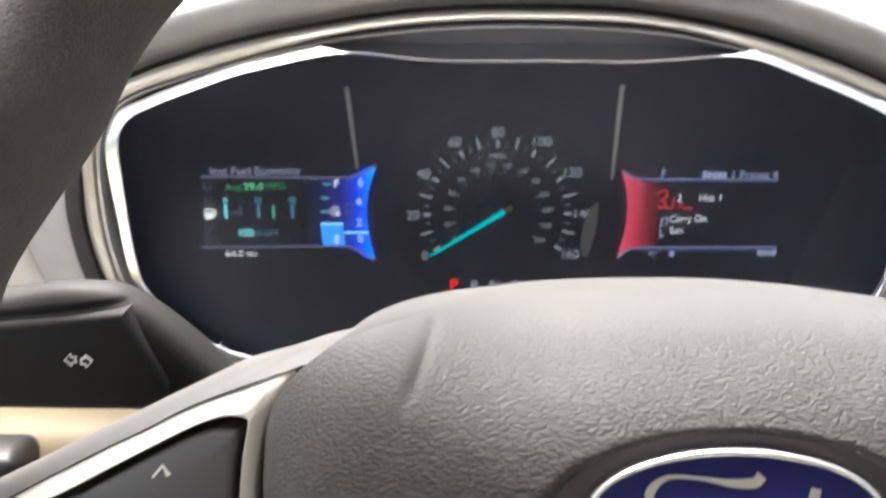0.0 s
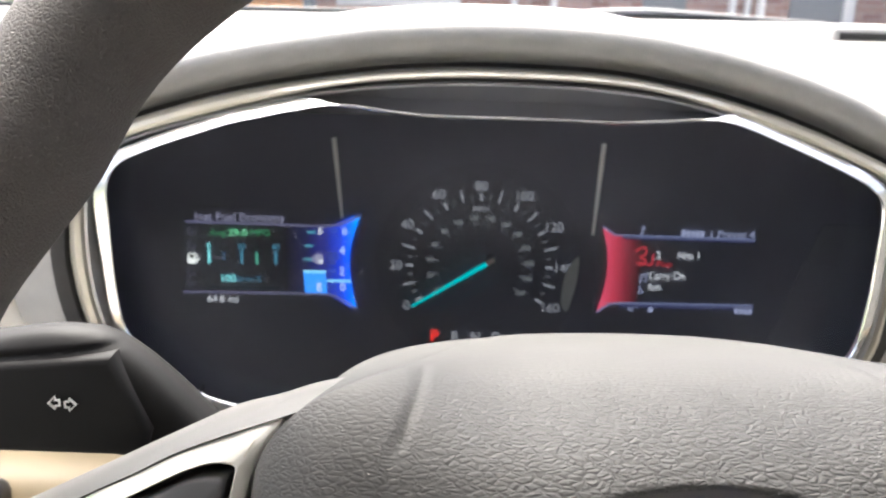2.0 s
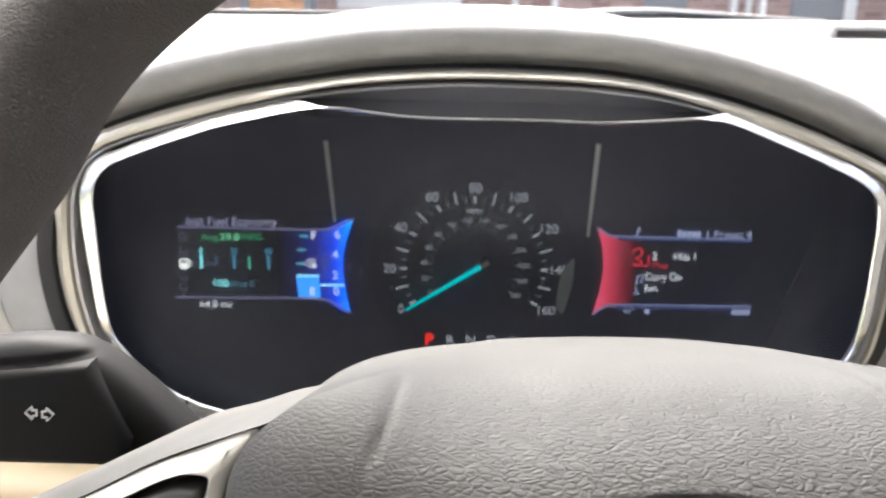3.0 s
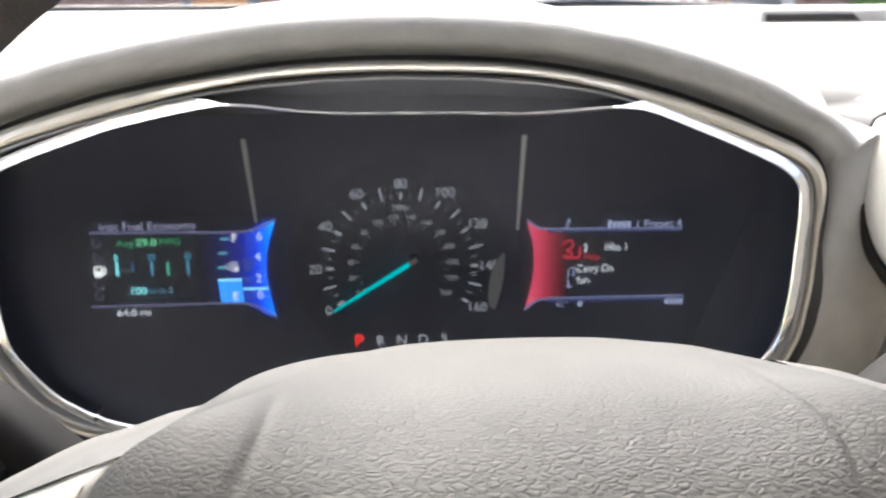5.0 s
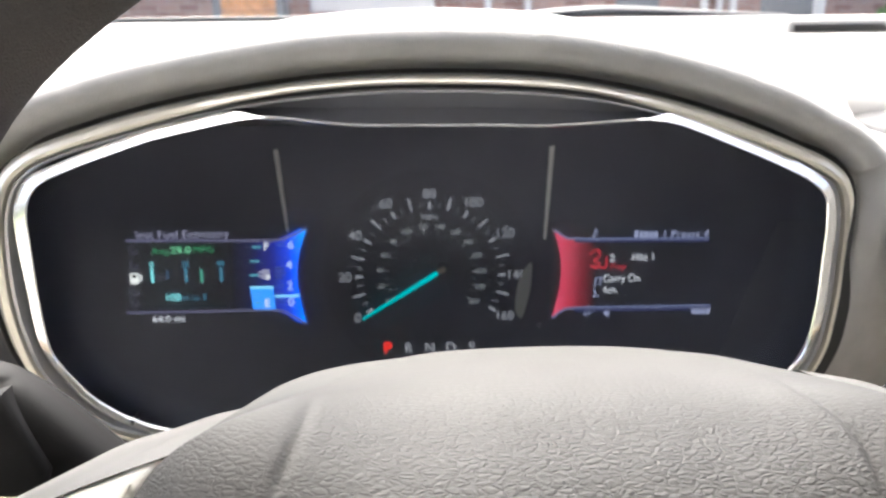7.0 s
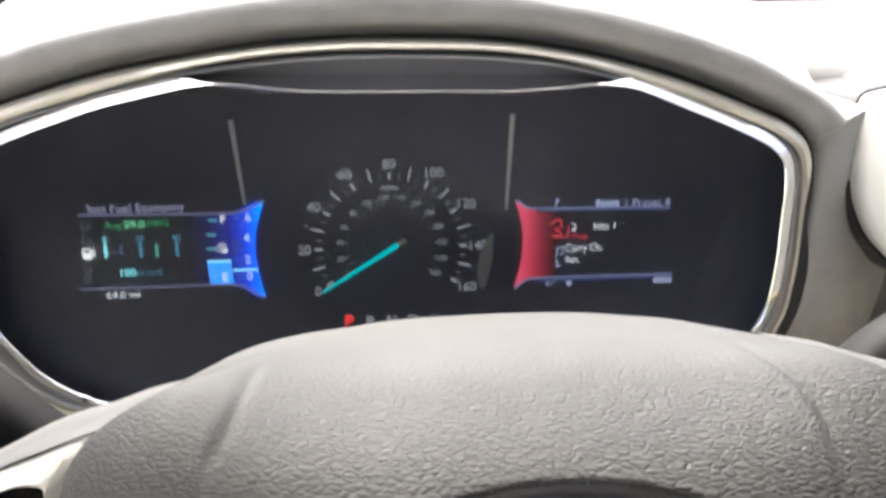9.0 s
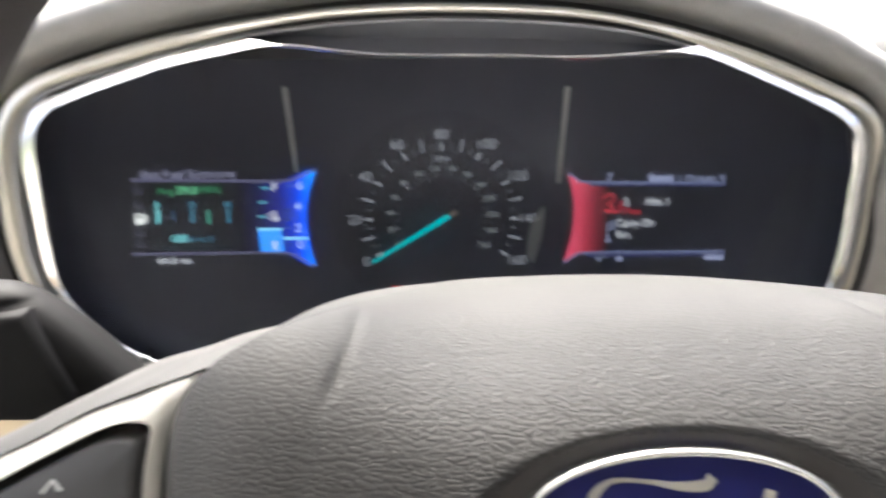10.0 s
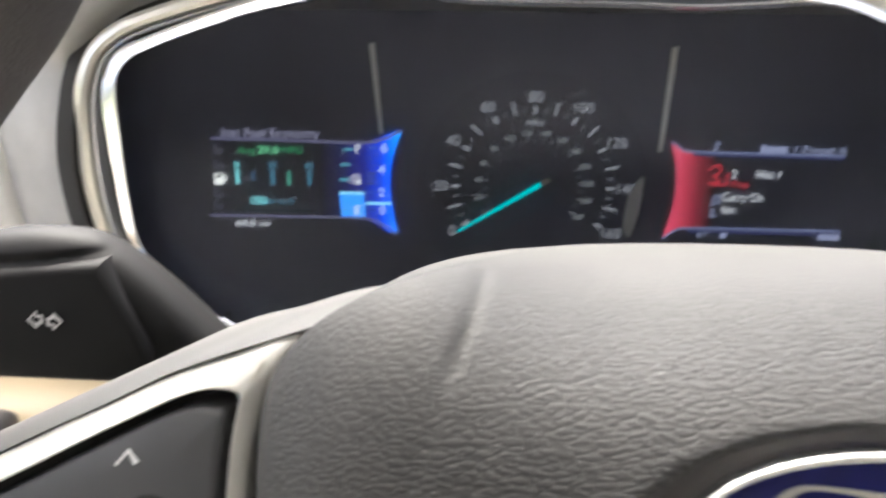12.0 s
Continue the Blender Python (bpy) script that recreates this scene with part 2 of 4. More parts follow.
def ring(path, profile):
    """Sweeps profile(i) -> [(offset outward, y), ...] round a closed outline in the x-z plane."""
    nrm = outward(path)
    return grid([[(path[i][0] + nrm[i][0] * o, y, path[i][1] + nrm[i][1] * o) for o, y in profile(i)] for i in range(len(path))], closed_u=True)


def slab(pts, y0, y1, bevel=0.0):
    """A flat piece with the outline pts (x, z), its front at y0 and its back at y1."""
    bm = bmesh.new()
    f = bm.faces.new([bm.verts.new((x, y0, z)) for x, z in pts])
    r = bmesh.ops.extrude_face_region(bm, geom=[f])
    bmesh.ops.translate(bm, vec=(0, y1 - y0, 0), verts=[v for v in r["geom"] if isinstance(v, bmesh.types.BMVert)])
    if bevel:
        front = [e for e in bm.edges if all(abs(v.co.y - y0) < 1e-7 for v in e.verts)]
        bmesh.ops.bevel(bm, geom=front, offset=bevel, segments=3, profile=0.5, affect="EDGES")
    return bm


def ribbon(pts, w, y0, thick=0.0003, flat=True):
    """A stroke of width w (a number or one for each point) along pts (x, z)."""
    P = [np.array(p, float) for p in pts]
    a, b = [], []
    for i, p in enumerate(P):
        t = P[min(i + 1, len(P) - 1)] - P[max(i - 1, 0)]
        t = t / (np.hypot(*t) + 1e-12)
        k = (w[i] if isinstance(w, (list, tuple)) else w) / 2
        a.append((p[0] - t[1] * k, p[1] + t[0] * k))
        b.append((p[0] + t[1] * k, p[1] - t[0] * k))
    rows = [[(x0, y0 + thick, z0), (x0, y0, z0), (x1, y0, z1), (x1, y0 + thick, z1)] for (x0, z0), (x1, z1) in zip(a, b)]
    bm = grid(rows)
    for r in (0, -1):
        bm.verts.ensure_lookup_table()
    nv = len(bm.verts)
    bm.faces.new([bm.verts[i] for i in (0, 1, 2, 3)])
    bm.faces.new([bm.verts[i] for i in (nv - 1, nv - 2, nv - 3, nv - 4)])
    return bm


def rect(x0, z0, x1, z1):
    return [(x0, z0), (x1, z0), (x1, z1), (x0, z1)]


def oval(cx, cz, a, b, n=48, p=2.0):
    out = []
    for k in range(n):
        t = 2 * math.pi * k / n
        c, s = math.cos(t), math.sin(t)
        out.append((cx + a * math.copysign(abs(c) ** (2 / p), c), cz + b * math.copysign(abs(s) ** (2 / p), s)))
    return out


def words(name, text, x, z, size, material, parent, y, align="LEFT", width=None, label="", bold=0.0):
    """Lettering on a display or dial, size = height of capitals, its baseline at (x, z)."""
    cu = bpy.data.curves.new(name, "FONT")
    cu.body = text
    cu.size = size / 0.69
    cu.align_x = align
    cu.offset = bold
    cu.extrude = 0.00005
    tmp = bpy.data.objects.new(name, cu)
    scene.collection.objects.link(tmp)
    bpy.context.view_layer.update()
    me = bpy.data.meshes.new_from_object(tmp.evaluated_get(bpy.context.evaluated_depsgraph_get()))
    bpy.data.objects.remove(tmp)
    k = 1.0
    if width:
        xs = [v.co.x for v in me.vertices]
        k = width / (max(xs) - min(xs))
    me.transform(pose(x, y, z, 90) @ Matrix.Diagonal((k, 1, 1, 1)))
    me.materials.clear()
    me.materials.append(material)
    ob = new(name, me)
    ob.parent = parent
    if label:
        ob["label"] = label
    return ob


def block(x0, y0, z0, x1, y1, z1, bevel=0.0):
    bm = bmesh.new()
    bmesh.ops.create_cube(bm, size=1)
    bmesh.ops.scale(bm, vec=(x1 - x0, y1 - y0, z1 - z0), verts=bm.verts)
    bmesh.ops.translate(bm, vec=((x0 + x1) / 2, (y0 + y1) / 2, (z0 + z1) / 2), verts=bm.verts)
    if bevel:
        bmesh.ops.bevel(bm, geom=bm.edges[:], offset=bevel, segments=3, profile=0.5, affect="EDGES")
    return bm


def smooth01(a, b, x):
    t = min(1.0, max(0.0, (x - a) / (b - a)))
    return t * t * (3 - 2 * t)


# ---------------------------------------------------------------- outlines of the instrument opening
GROOVE = [(0.000, 0.1116), (0.0473, 0.1096), (0.0822, 0.1033), (0.1244, 0.0894), (0.1534, 0.0778), (0.1645, 0.0712), (0.1690, 0.0650), (0.1708, 0.0570),
          (0.1711, 0.0469), (0.1708, 0.0348), (0.1704, 0.0225), (0.1691, 0.0101), (0.1664, -0.0035), (0.1580, -0.0190), (0.1448, -0.0303), (0.1270, -0.0377),
          (0.0700, -0.0510), (0.0, -0.0550), (-0.0700, -0.0510), (-0.1269, -0.0377), (-0.1448, -0.0303), (-0.1590, -0.0185), (-0.1680, -0.0050), (-0.1726, 0.0110),
          (-0.1746, 0.0237), (-0.1752, 0.0363), (-0.1750, 0.0486), (-0.1735, 0.0620), (-0.1685, 0.0740), (-0.1600, 0.0815), (-0.1500, 0.0860), (-0.1355, 0.0905),
          (-0.1236, 0.0939), (-0.0955, 0.1012), (-0.0659, 0.1073), (-0.0365, 0.1105)]
groove = curve_through(GROOVE, 7, True)
# front inner edge of the chrome strip, clockwise from the inner end of its left broad part
STRIP_TOP = [(-0.0668, 0.0989), (-0.0571, 0.0984), (-0.0465, 0.0971), (-0.0358, 0.0959), (-0.0200, 0.0951), (0.0222, 0.0946), (0.0432, 0.0940), (0.0544, 0.0942), (0.0698, 0.0950),
             (0.0809, 0.0958), (0.0895, 0.0958), (0.1007, 0.0936), (0.1225, 0.0850), (0.1380, 0.0785), (0.1512, 0.0722), (0.1580, 0.0672), (0.1611, 0.0620)]
STRIP_RIGHT = [(0.1619, 0.0540), (0.1619, 0.0484), (0.1614, 0.0366), (0.1610, 0.0245), (0.1598, 0.0123), (0.1576, -0.0001), (0.1529, -0.0081), (0.1432, -0.0161),
               (0.1300, -0.0250), (0.1151, -0.0312), (0.0700, -0.0425), (0.0, -0.0470)]
STRIP_LEFT = [(-0.1151, -0.0312), (-0.1268, -0.0267), (-0.1327, -0.0238), (-0.1432, -0.0161), (-0.1531, -0.0044), (-0.1577, 0.0030), (-0.1596, 0.0120), (-0.1608, 0.0255), (-0.1613, 0.0379),
              (-0.1616, 0.0500), (-0.1618, 0.0610), (-0.1596, 0.0690), (-0.1545, 0.0744), (-0.1459, 0.0785), (-0.1340, 0.0829), (-0.1222, 0.0868), (-0.1100, 0.0907), (-0.0945, 0.0942),
              (-0.0799, 0.0972), (-0.0730, 0.0984)]
lip_front = curve_through(STRIP_TOP + STRIP_RIGHT + [(-0.0700, -0.0425)] + STRIP_LEFT, 7, True)
AXIS = np.array((-0.02, 0.123))
lip = [AXIS + (p - AXIS) / 0.9835 for p in lip_front]


def past_tip(x):
    """How far a point of the strip lies beyond the inner end of its broad part."""
    return max(-0.0668 - x, x - 0.0868)


# ---------------------------------------------------------------- instrument cluster
cluster = thing("instrument_cluster", TILT, "black car instrument cluster with speedometer and two lit displays", "instrument cluster")

# face panel and housing
face_path = [np.array((p[0] * 1.45, 0.03 + (p[1] - 0.03) * (1.1 if p[1] > 0.03 else 1.85))) for p in lip]
part("face_panel", slab([tuple(p) for p in face_path], 0.0, 0.012), M_FACE, cluster)
lip_back = [AXIS + (p - AXIS) * 1.04 for p in lip]
part("housing", grid([[(p[0], -0.117, p[1]), (0.45 * p[0] + 0.55 * q[0], -0.06, 0.45 * p[1] + 0.55 * q[1]), (q[0], 0.002, q[1])]
                      for p, q in zip(lip_back, face_path)], closed_u=True), M_HOUSING, cluster, "matt black inner wall of the cluster")


LENS = sheer("smoked_lens", 0.03, 0.25)
part("lens_cover", slab([tuple(p) for p in lip_back], -0.1145, -0.1130), LENS, cluster, "clear plastic lens over the dials").visible_shadow = False
# slab a little lighter than the face, right of a slanting edge
part("side_slab", slab([(0.195, 0.0285), (0.226, 0.0285), (0.226, -0.03), (0.200, -0.075), (0.157, -0.0795)], -0.0008, 0.001), plastic("black_side_slab", (0.125, 0.127, 0.15), 0.7, 1500, 0.05, spec=0.3), cluster)


def chrome_width(i):
    x, z = lip_front[i]
    if z > 0.05:
        d = past_tip(x)
        w = 0.0008 + 0.0036 * smooth01(0.0, 0.0135, d) ** 0.7
    else:
        w = 0.0044
    return w + 0.0018 * smooth01(-0.148, -0.161, x) * smooth01(0.022, 0.058, z) + 0.0010 * smooth01(0.0, -0.015, z)


chrome_rows = []
for i, (p, n) in enumerate(zip(lip, outward(lip_front))):
    w = chrome_width(i)
    k = 0.30 + 0.48 * smooth01(0.05, 0.08, p[1])
    k += 0.5 * smooth01(0.004, -0.006, past_tip(p[0])) * smooth01(0.05, 0.08, p[1])
    k += 1.5 * smooth01(0.010, -0.015, p[1])
    q = lip_front[i]
    chrome_rows.append([(c[0], y, c[1]) for c, y in ((lip_back[i], -0.1165), (q - n * 0.0003, -0.1287), (q + n * 0.0002, -0.1293), (q + n * w * 0.3, -0.1293 + 0.28 * k * w),
                                                     (q + n * w * 0.6, -0.1293 + 0.6 * k * w), (q + n * w * 0.94, -0.1293 + k * w), (q + n * w, -0.1250), (lip_back[i] + n * w, -0.112))])
part("chrome_trim", grid(chrome_rows, closed_u=True), M_CHROME, cluster, "bright satin chrome edge strip")

# dark panel between the chrome strip and the outer ring
lip_out = [AXIS + (p + n * chrome_width(i) - AXIS) * 1.03 for i, (p, n) in enumerate(zip(lip, outward(lip_front)))]


def nearest(path, p):
    d = [np.hypot(*(q - p)) for q in path]
    return path[d.index(min(d))]


part("infill_panel", grid([[(p[0], -0.1165, p[1]), (0.6 * p[0] + 0.4 * q[0], -0.1135, 0.6 * p[1] + 0.4 * q[1]), (q[0], -0.1185, q[1])]
                           for p, q in ((p, nearest(groove, p)) for p in lip_out)], closed_u=True), M_GLOSS, cluster, "glossy black brow panel")


def bead_profile(i):
    o = -0.0015 - 0.0014 * smooth01(0.10, 0.05, abs(groove[i][0]))
    return [(o - 0.0010, -0.114), (o - 0.0009, -0.1236), (o, -0.1246), (o + 0.0008, -0.1226), (o + 0.0008, -0.114)]


part("edge_bead", ring(groove, bead_profile),
     plastic("grey_bead", (0.55, 0.55, 0.56), 0.3, 900, 0.02, metal=0.6), cluster, "thin grey bead")


def champ_width(i):
    x, z = groove[i]
    up = smooth01(0.055, 0.085, z)
    w = 0.0028 + 0.0026 * smooth01(0.060, 0.125, abs(x)) * up + (1 - up) * 0.0016 * smooth01(0.0, 0.06, abs(x))
    w += 0.0010 * smooth01(0.150, 0.168, x) * smooth01(0.03, 0.06, z)
    return w + smooth01(-0.150, -0.172, x) * (0.0012 + 0.0052 * smooth01(0.075, 0.030, z)) * smooth01(-0.030, 0.010, z)


def champ_profile(i):
    w = champ_width(i)
    x, z = groove[i]
    # the sides of the ring fall away outwards
    fall = smooth01(0.064, 0.040, z) * (1.0 if x < 0 else 0.6) * smooth01(0.10, 0.16, abs(x))
    return [(-0.0004, -0.112), (-0.0006, -0.1240), (-0.0002, -0.1258), (0.25 * w, -0.1264 + 0.0008 * fall), (0.6 * w, -0.1256 + 0.0052 * fall), (0.9 * w, -0.123 + 0.0078 * fall), (w, -0.118 + 0.006 * fall), (w, -0.108)]


part("outer_ring", ring(groove, champ_profile), M_CHAMP, cluster, "champagne satin metal outer ring")
# joint in the lower edge of the strip
part("trim_joint", block(-0.1281, -0.1299, -0.0290, -0.1275, -0.119, -0.0267), M_BLACK, cluster)

# speedometer
DIAL_Y = -0.0006
dial = part("speedometer", slab(oval(0, 0, 0.060, 0.060, 96), -0.0003, 0.004),
            plastic("dial_black", (0.102, 0.104, 0.132), 0.7, 1200, 0.05, spec=0.3), cluster, "round black speedometer dial")
W_PRINT = glow("dial_white", (0.25, 0.25, 0.28), 0.9)
W_INNER = glow("inner_dim", (0.155, 0.16, 0.17), 0.85)
W_DIM = glow("dial_dim", (0.16, 0.16, 0.175), 0.75)
for k in range(9):
    a = radians(-120 + 30 * k)
    r = 0.0482 if k != 4 else 0.0470
    words("numeral", str(20 * k), r * math.sin(a), r * math.cos(a) - 0.0026, 0.0052, W_PRINT, dial, DIAL_Y, "CENTER")
for k in range(33):
    a = radians(-120 + 7.5 * k)
    s, c = math.sin(a), math.cos(a)
    if k % 4 == 0:
        r0, r1, w = 0.0382, 0.0424, 0.0014
    elif k % 4 == 2:
        r0, r1, w = 0.0385, 0.0457, 0.0010
    else:
        r0, r1, w = 0.0388, 0.0418, 0.0007
    part("tick", ribbon([(r0 * s, r0 * c), (r1 * s, r1 * c)], w, DIAL_Y, 0.0002), W_PRINT if k % 2 == 0 else W_DIM, dial)
words("unit_mark", "MPH", 0, 0.0320, 0.0032, W_PRINT, dial, DIAL_Y, "CENTER")
for k in range(14):
    a = radians(-120 + 240 * 20 * k / 257.5)
    words("inner_numeral", str(20 * k), 0.0287 * math.sin(a), 0.0287 * math.cos(a) - 0.0013, 0.0027, W_INNER, dial, DIAL_Y, "CENTER", bold=0.0001)
for k in range(27):
    a = radians(-120 + 240 * 10 * k / 257.5)
    s, c = math.sin(a), math.cos(a)
    r1 = 0.0258 if k % 2 == 0 else 0.0250
    part("inner_tick", ribbon([(0.0240 * s, 0.0240 * c), (r1 * s, r1 * c)], 0.0006, DIAL_Y, 0.0002), W_INNER, dial)
part("needle_base", slab(oval(0.0068, 0.0045, 0.0030, 0.0030, 32), -0.0040, 0.0, 0.0008), M_FACE, dial)
na = math.atan2(-0.0245, -0.0398)
nd = np.array((math.cos(na), math.sin(na)))
part("needle", ribbon([nd * 0.0455, nd * 0.02, nd * -0.0045], [0.0010, 0.0018, 0.0024], -0.0045, 0.0012), glow("needle_cyan", (0.0, 0.45, 0.48), 0.9), dial, "glowing turquoise needle")
part("needle_tail", ribbon([nd * -0.0045, nd * -0.0095], [0.0027, 0.0026], -0.0045, 0.0012), plastic("needle_tail_grey", (0.45, 0.38, 0.33), 0.5), dial, "pale grey needle tail")
# crescent-shaped reflection beside the scale, put in as a pale slab
cres = [(0.0566, 0.0068), (0.0572, 0.0006), (0.0562, -0.0099), (0.0530, -0.0228), (0.0512, -0.0258), (0.0484, -0.0226), (0.0482, -0.0146), (0.0505, -0.0018)]
part("crescent_glint", slab([tuple(p) for p in curve_through(cres, 4, True)], -0.0009, 0.0), plastic("glint_grey", (0.4, 0.4, 0.39), 0.5), dial, "pale grey crescent standing in for a reflection")

# gear indicator
gear = part("gear_indicator", slab(rect(-0.031, -0.0485, 0.030, -0.038), -0.0004, 0.002), M_FACE, cluster)
words("gear_letter", "P", -0.0253, -0.0455, 0.0066, glow("red_lit", (0.85, 0.03, 0.02), 1.0), gear, DIAL_Y - 0.0006, "CENTER", label="lit red letter P", bold=0.0002)
for k, ch in enumerate("RNDS"):
    words("gear_letter", ch, -0.0253 + 0.0121 * (k + 1), -0.0453, 0.0056, glow("gear_white", (0.33, 0.33, 0.36), 0.9) if k == 0 else bpy.data.materials["gear_white"], gear, DIAL_Y - 0.0006, "CENTER")

# two upright reflections in the lens, modelled as pale strips on the face
for pts in ([(-0.0832, 0.0724), (-0.0790, 0.0270)], [(0.0676, 0.0722), (0.0643, 0.0200)]):
    P = [np.array(pts[0]) + (np.array(pts[1]) - np.array(pts[0])) * t for t in (0, 0.3, 0.7, 1)]
    part("reflection_bar", ribbon(P, [0.0026, 0.0024, 0.0019, 0.0014], -0.0012, 0.0012), M_BAR, cluster, "slim grey strip standing in for a vertical reflection")

# ---- left display
DY = -0.0032
left = part("left_display", slab([(-0.173, -0.029), (-0.090, -0.029), (-0.072, -0.030), (-0.067, 0.032), (-0.172, 0.032)], -0.0005, 0.001),
            M_FACE, cluster, "lit trip computer display with blue fuel gauge")
top_l = curve_through([(-0.168, 0.0236), (-0.127, 0.0231), (-0.089, 0.0225), (-0.078, 0.0245), (-0.0684, 0.0290)], 8)
bot_l = curve_through([(-0.1713, -0.0179), (-0.130, -0.0178), (-0.089, -0.0179), (-0.0783, -0.0215), (-0.0707, -0.0262)], 8)
right_l = curve_through([(-0.0684, 0.0290), (-0.0730, 0.0146), (-0.0747, 0.0014), (-0.0734, -0.0131), (-0.0707, -0.0262)], 8)


def between(path, x):
    for p, q in zip(path, path[1:]):
        if min(p[0], q[0]) <= x <= max(p[0], q[0]):
            return p[1] + (q[1] - p[1]) * (x - p[0]) / (q[0] - p[0] + 1e-12)
    return path[-1][1]


rows = []
for k in range(41):
    t = k / 40
    p = right_l[int(round(t * (len(right_l) - 1)))]
    row = []
    for j in range(13):
        q = j / 12
        x = -0.112 + (p[0] + 0.112) * q
        zt, zb = between(top_l, min(x, -0.0685)), between(bot_l, min(x, -0.0708))
        row.append((x, DY + 0.0004, (zt + (zb - zt) * t) * (1 - q ** 5) + p[1] * q ** 5))
    rows.append(row)
part("blue_field", grid(rows), glow_ramp("blue_lit", -0.112, -0.0685, [(0.0, (0.0, 0.0, 0.0)), (0.30, (0.002, 0.003, 0.03)), (0.55, (0.004, 0.008, 0.13)), (0.75, (0.002, 0.03, 0.46)), (0.86, (0.002, 0.09, 0.88)), (0.96, (0.0, 0.22, 1.0)), (1.0, (0.02, 0.30, 1.0))], 1.5),
     left, "glowing blue gauge field")
M_LINE = glow("line_lavender", (0.20, 0.19, 0.33), 0.5)
part("upper_line", ribbon(top_l, 0.0013, DY, 0.0002), M_LINE, left)
part("lower_line", ribbon(bot_l, 0.0011, DY, 0.0002), M_LINE, left)
M_TXT = glow("text_white", (0.64, 0.64, 0.70), 1.0)
M_LAV = glow("text_lavender", (0.27, 0.26, 0.38), 0.95)
M_GREEN = glow("text_green", (0.05, 0.30, 0.13), 0.75)
M_GREENHI = glow("text_green_bright", (0.18, 0.62, 0.32), 0.8)
M_TEAL = glow("text_teal", (0.07, 0.22, 0.33), 0.75)
M_TEALHI = glow("text_teal_bright", (0.25, 0.75, 0.80), 0.85)
M_DIMI = glow("icon_dim", (0.09, 0.085, 0.12), 0.45)
words("title", "Inst Fuel Economy", -0.1625, 0.0246, 0.0046, M_LAV, left, DY, width=0.0510)
words("average_line", "Avg", -0.1545, 0.0158, 0.0036, M_GREEN, left, DY, width=0.0095)
words("average_value", "29.0", -0.1440, 0.0160, 0.0038, M_GREENHI, left, DY, width=0.0112, bold=0.0001)
words("average_unit", "MPG", -0.1315, 0.0162, 0.0036, M_GREEN, left, DY, width=0.0110)
# small icons down the edge
M_ICON = glow("icon_white", (0.9, 0.9, 0.88), 0.9)
fuel_icon = part("fuel_icon", slab(oval(-0.1651, 0.0020, 0.0025, 0.0031, 20, 4), DY, DY + 0.0002), M_ICON, left, "lit white fuel pump icon")
part("hose", ribbon(curve_through([(-0.1627, 0.0005), (-0.1615, 0.0012), (-0.1614, 0.0034), (-0.1622, 0.0044)], 4), 0.0008, DY, 0.0002), M_ICON, fuel_icon)
part("gauge_window", slab(rect(-0.1665, 0.0026, -0.1638, 0.0042), DY - 0.0001, DY), M_BLACK, fuel_icon)
for x, z in ((-0.1645, 0.0182), (-0.1648, 0.0100), (-0.1656, -0.0055), (-0.1660, -0.0116)):
    part("menu_icon", ribbon(curve_through([(x - 0.0004, z + 0.0022), (x - 0.0020, z + 0.0008), (x - 0.0018, z - 0.0012), (x, z - 0.0022), (x + 0.0018, z - 0.0014), (x + 0.0012, z + 0.0004)], 4), 0.0014, DY, 0.0002), M_DIMI, left)
for x, txt in ((-0.1551, "0"), (-0.1364, "20"), (-0.1169, "40")):
    words("scale_number", txt, x, 0.0082, 0.0032, M_TEALHI if txt == "0" else M_TEAL, left, DY, "CENTER", bold=0.0001)
    part("scale_post", slab(rect(x - 0.0008, -0.0006, x + 0.0008, 0.0074), DY, DY + 0.0002), M_TEALHI if txt == "0" else M_TEAL, left)
part("scale_fill", slab(rect(-0.1535, 0.0018, -0.1475, 0.0032), DY + 0.0001, DY + 0.0003), M_DIMI, left)
part("scale_post", slab(rect(-0.1473, 0.0012, -0.1460, 0.0066), DY, DY + 0.0002), glow("post_navy", (0.05, 0.12, 0.22), 0.6), left)
part("scale_post", slab(rect(-0.1286, -0.0008, -0.1270, 0.0066), DY, DY + 0.0002), glow("post_green", (0.10, 0.38, 0.28), 0.7), left)
words("range_value", "100", -0.1495, -0.0112, 0.0040, M_TEALHI, left, DY, width=0.0082, bold=0.00012)
words("range_unit", "mi to E", -0.1405, -0.0112, 0.0036, M_TEAL, left, DY, width=0.0145)
part("faint_line", slab(rect(-0.156, -0.0150, -0.115, -0.0143), DY, DY + 0.0002), glow("faint_teal", (0.02, 0.05, 0.06), 0.4), left)
words("trip_distance", "64.0 mi", -0.1575, -0.0236, 0.0038, M_TXT, left, DY, width=0.0180)
# fuel column
M_TICKB = glow("tick_cyan", (0.12, 0.42, 0.55), 0.7)
for x, z in ((-0.0962, 0.0188), (-0.0978, 0.0108), (-0.0986, 0.0028)):
    part("fuel_tick", slab(rect(x - 0.0024, z - 0.0006, x + 0.0024, z + 0.0006), DY, DY + 0.0002), M_TICKB, left)
words("fuel_mark", "F", -0.0925, 0.0170, 0.0044, M_TXT, left, DY, bold=0.00012)
pump = part("pump_icon", slab(oval(-0.0922, 0.0032, 0.0023, 0.0029, 20, 4), DY, DY + 0.0002), M_LAV, left, "small white pump icon")
part("hose", ribbon(curve_through([(-0.0946, 0.0046), (-0.0958, 0.0038), (-0.0956, 0.0020), (-0.0944, 0.0014)], 4), 0.0008, DY, 0.0002), M_LAV, pump)
part("foot", slab(rect(-0.0920, 0.0004, -0.0898, 0.0028), DY - 0.0001, DY), M_TXT, pump)
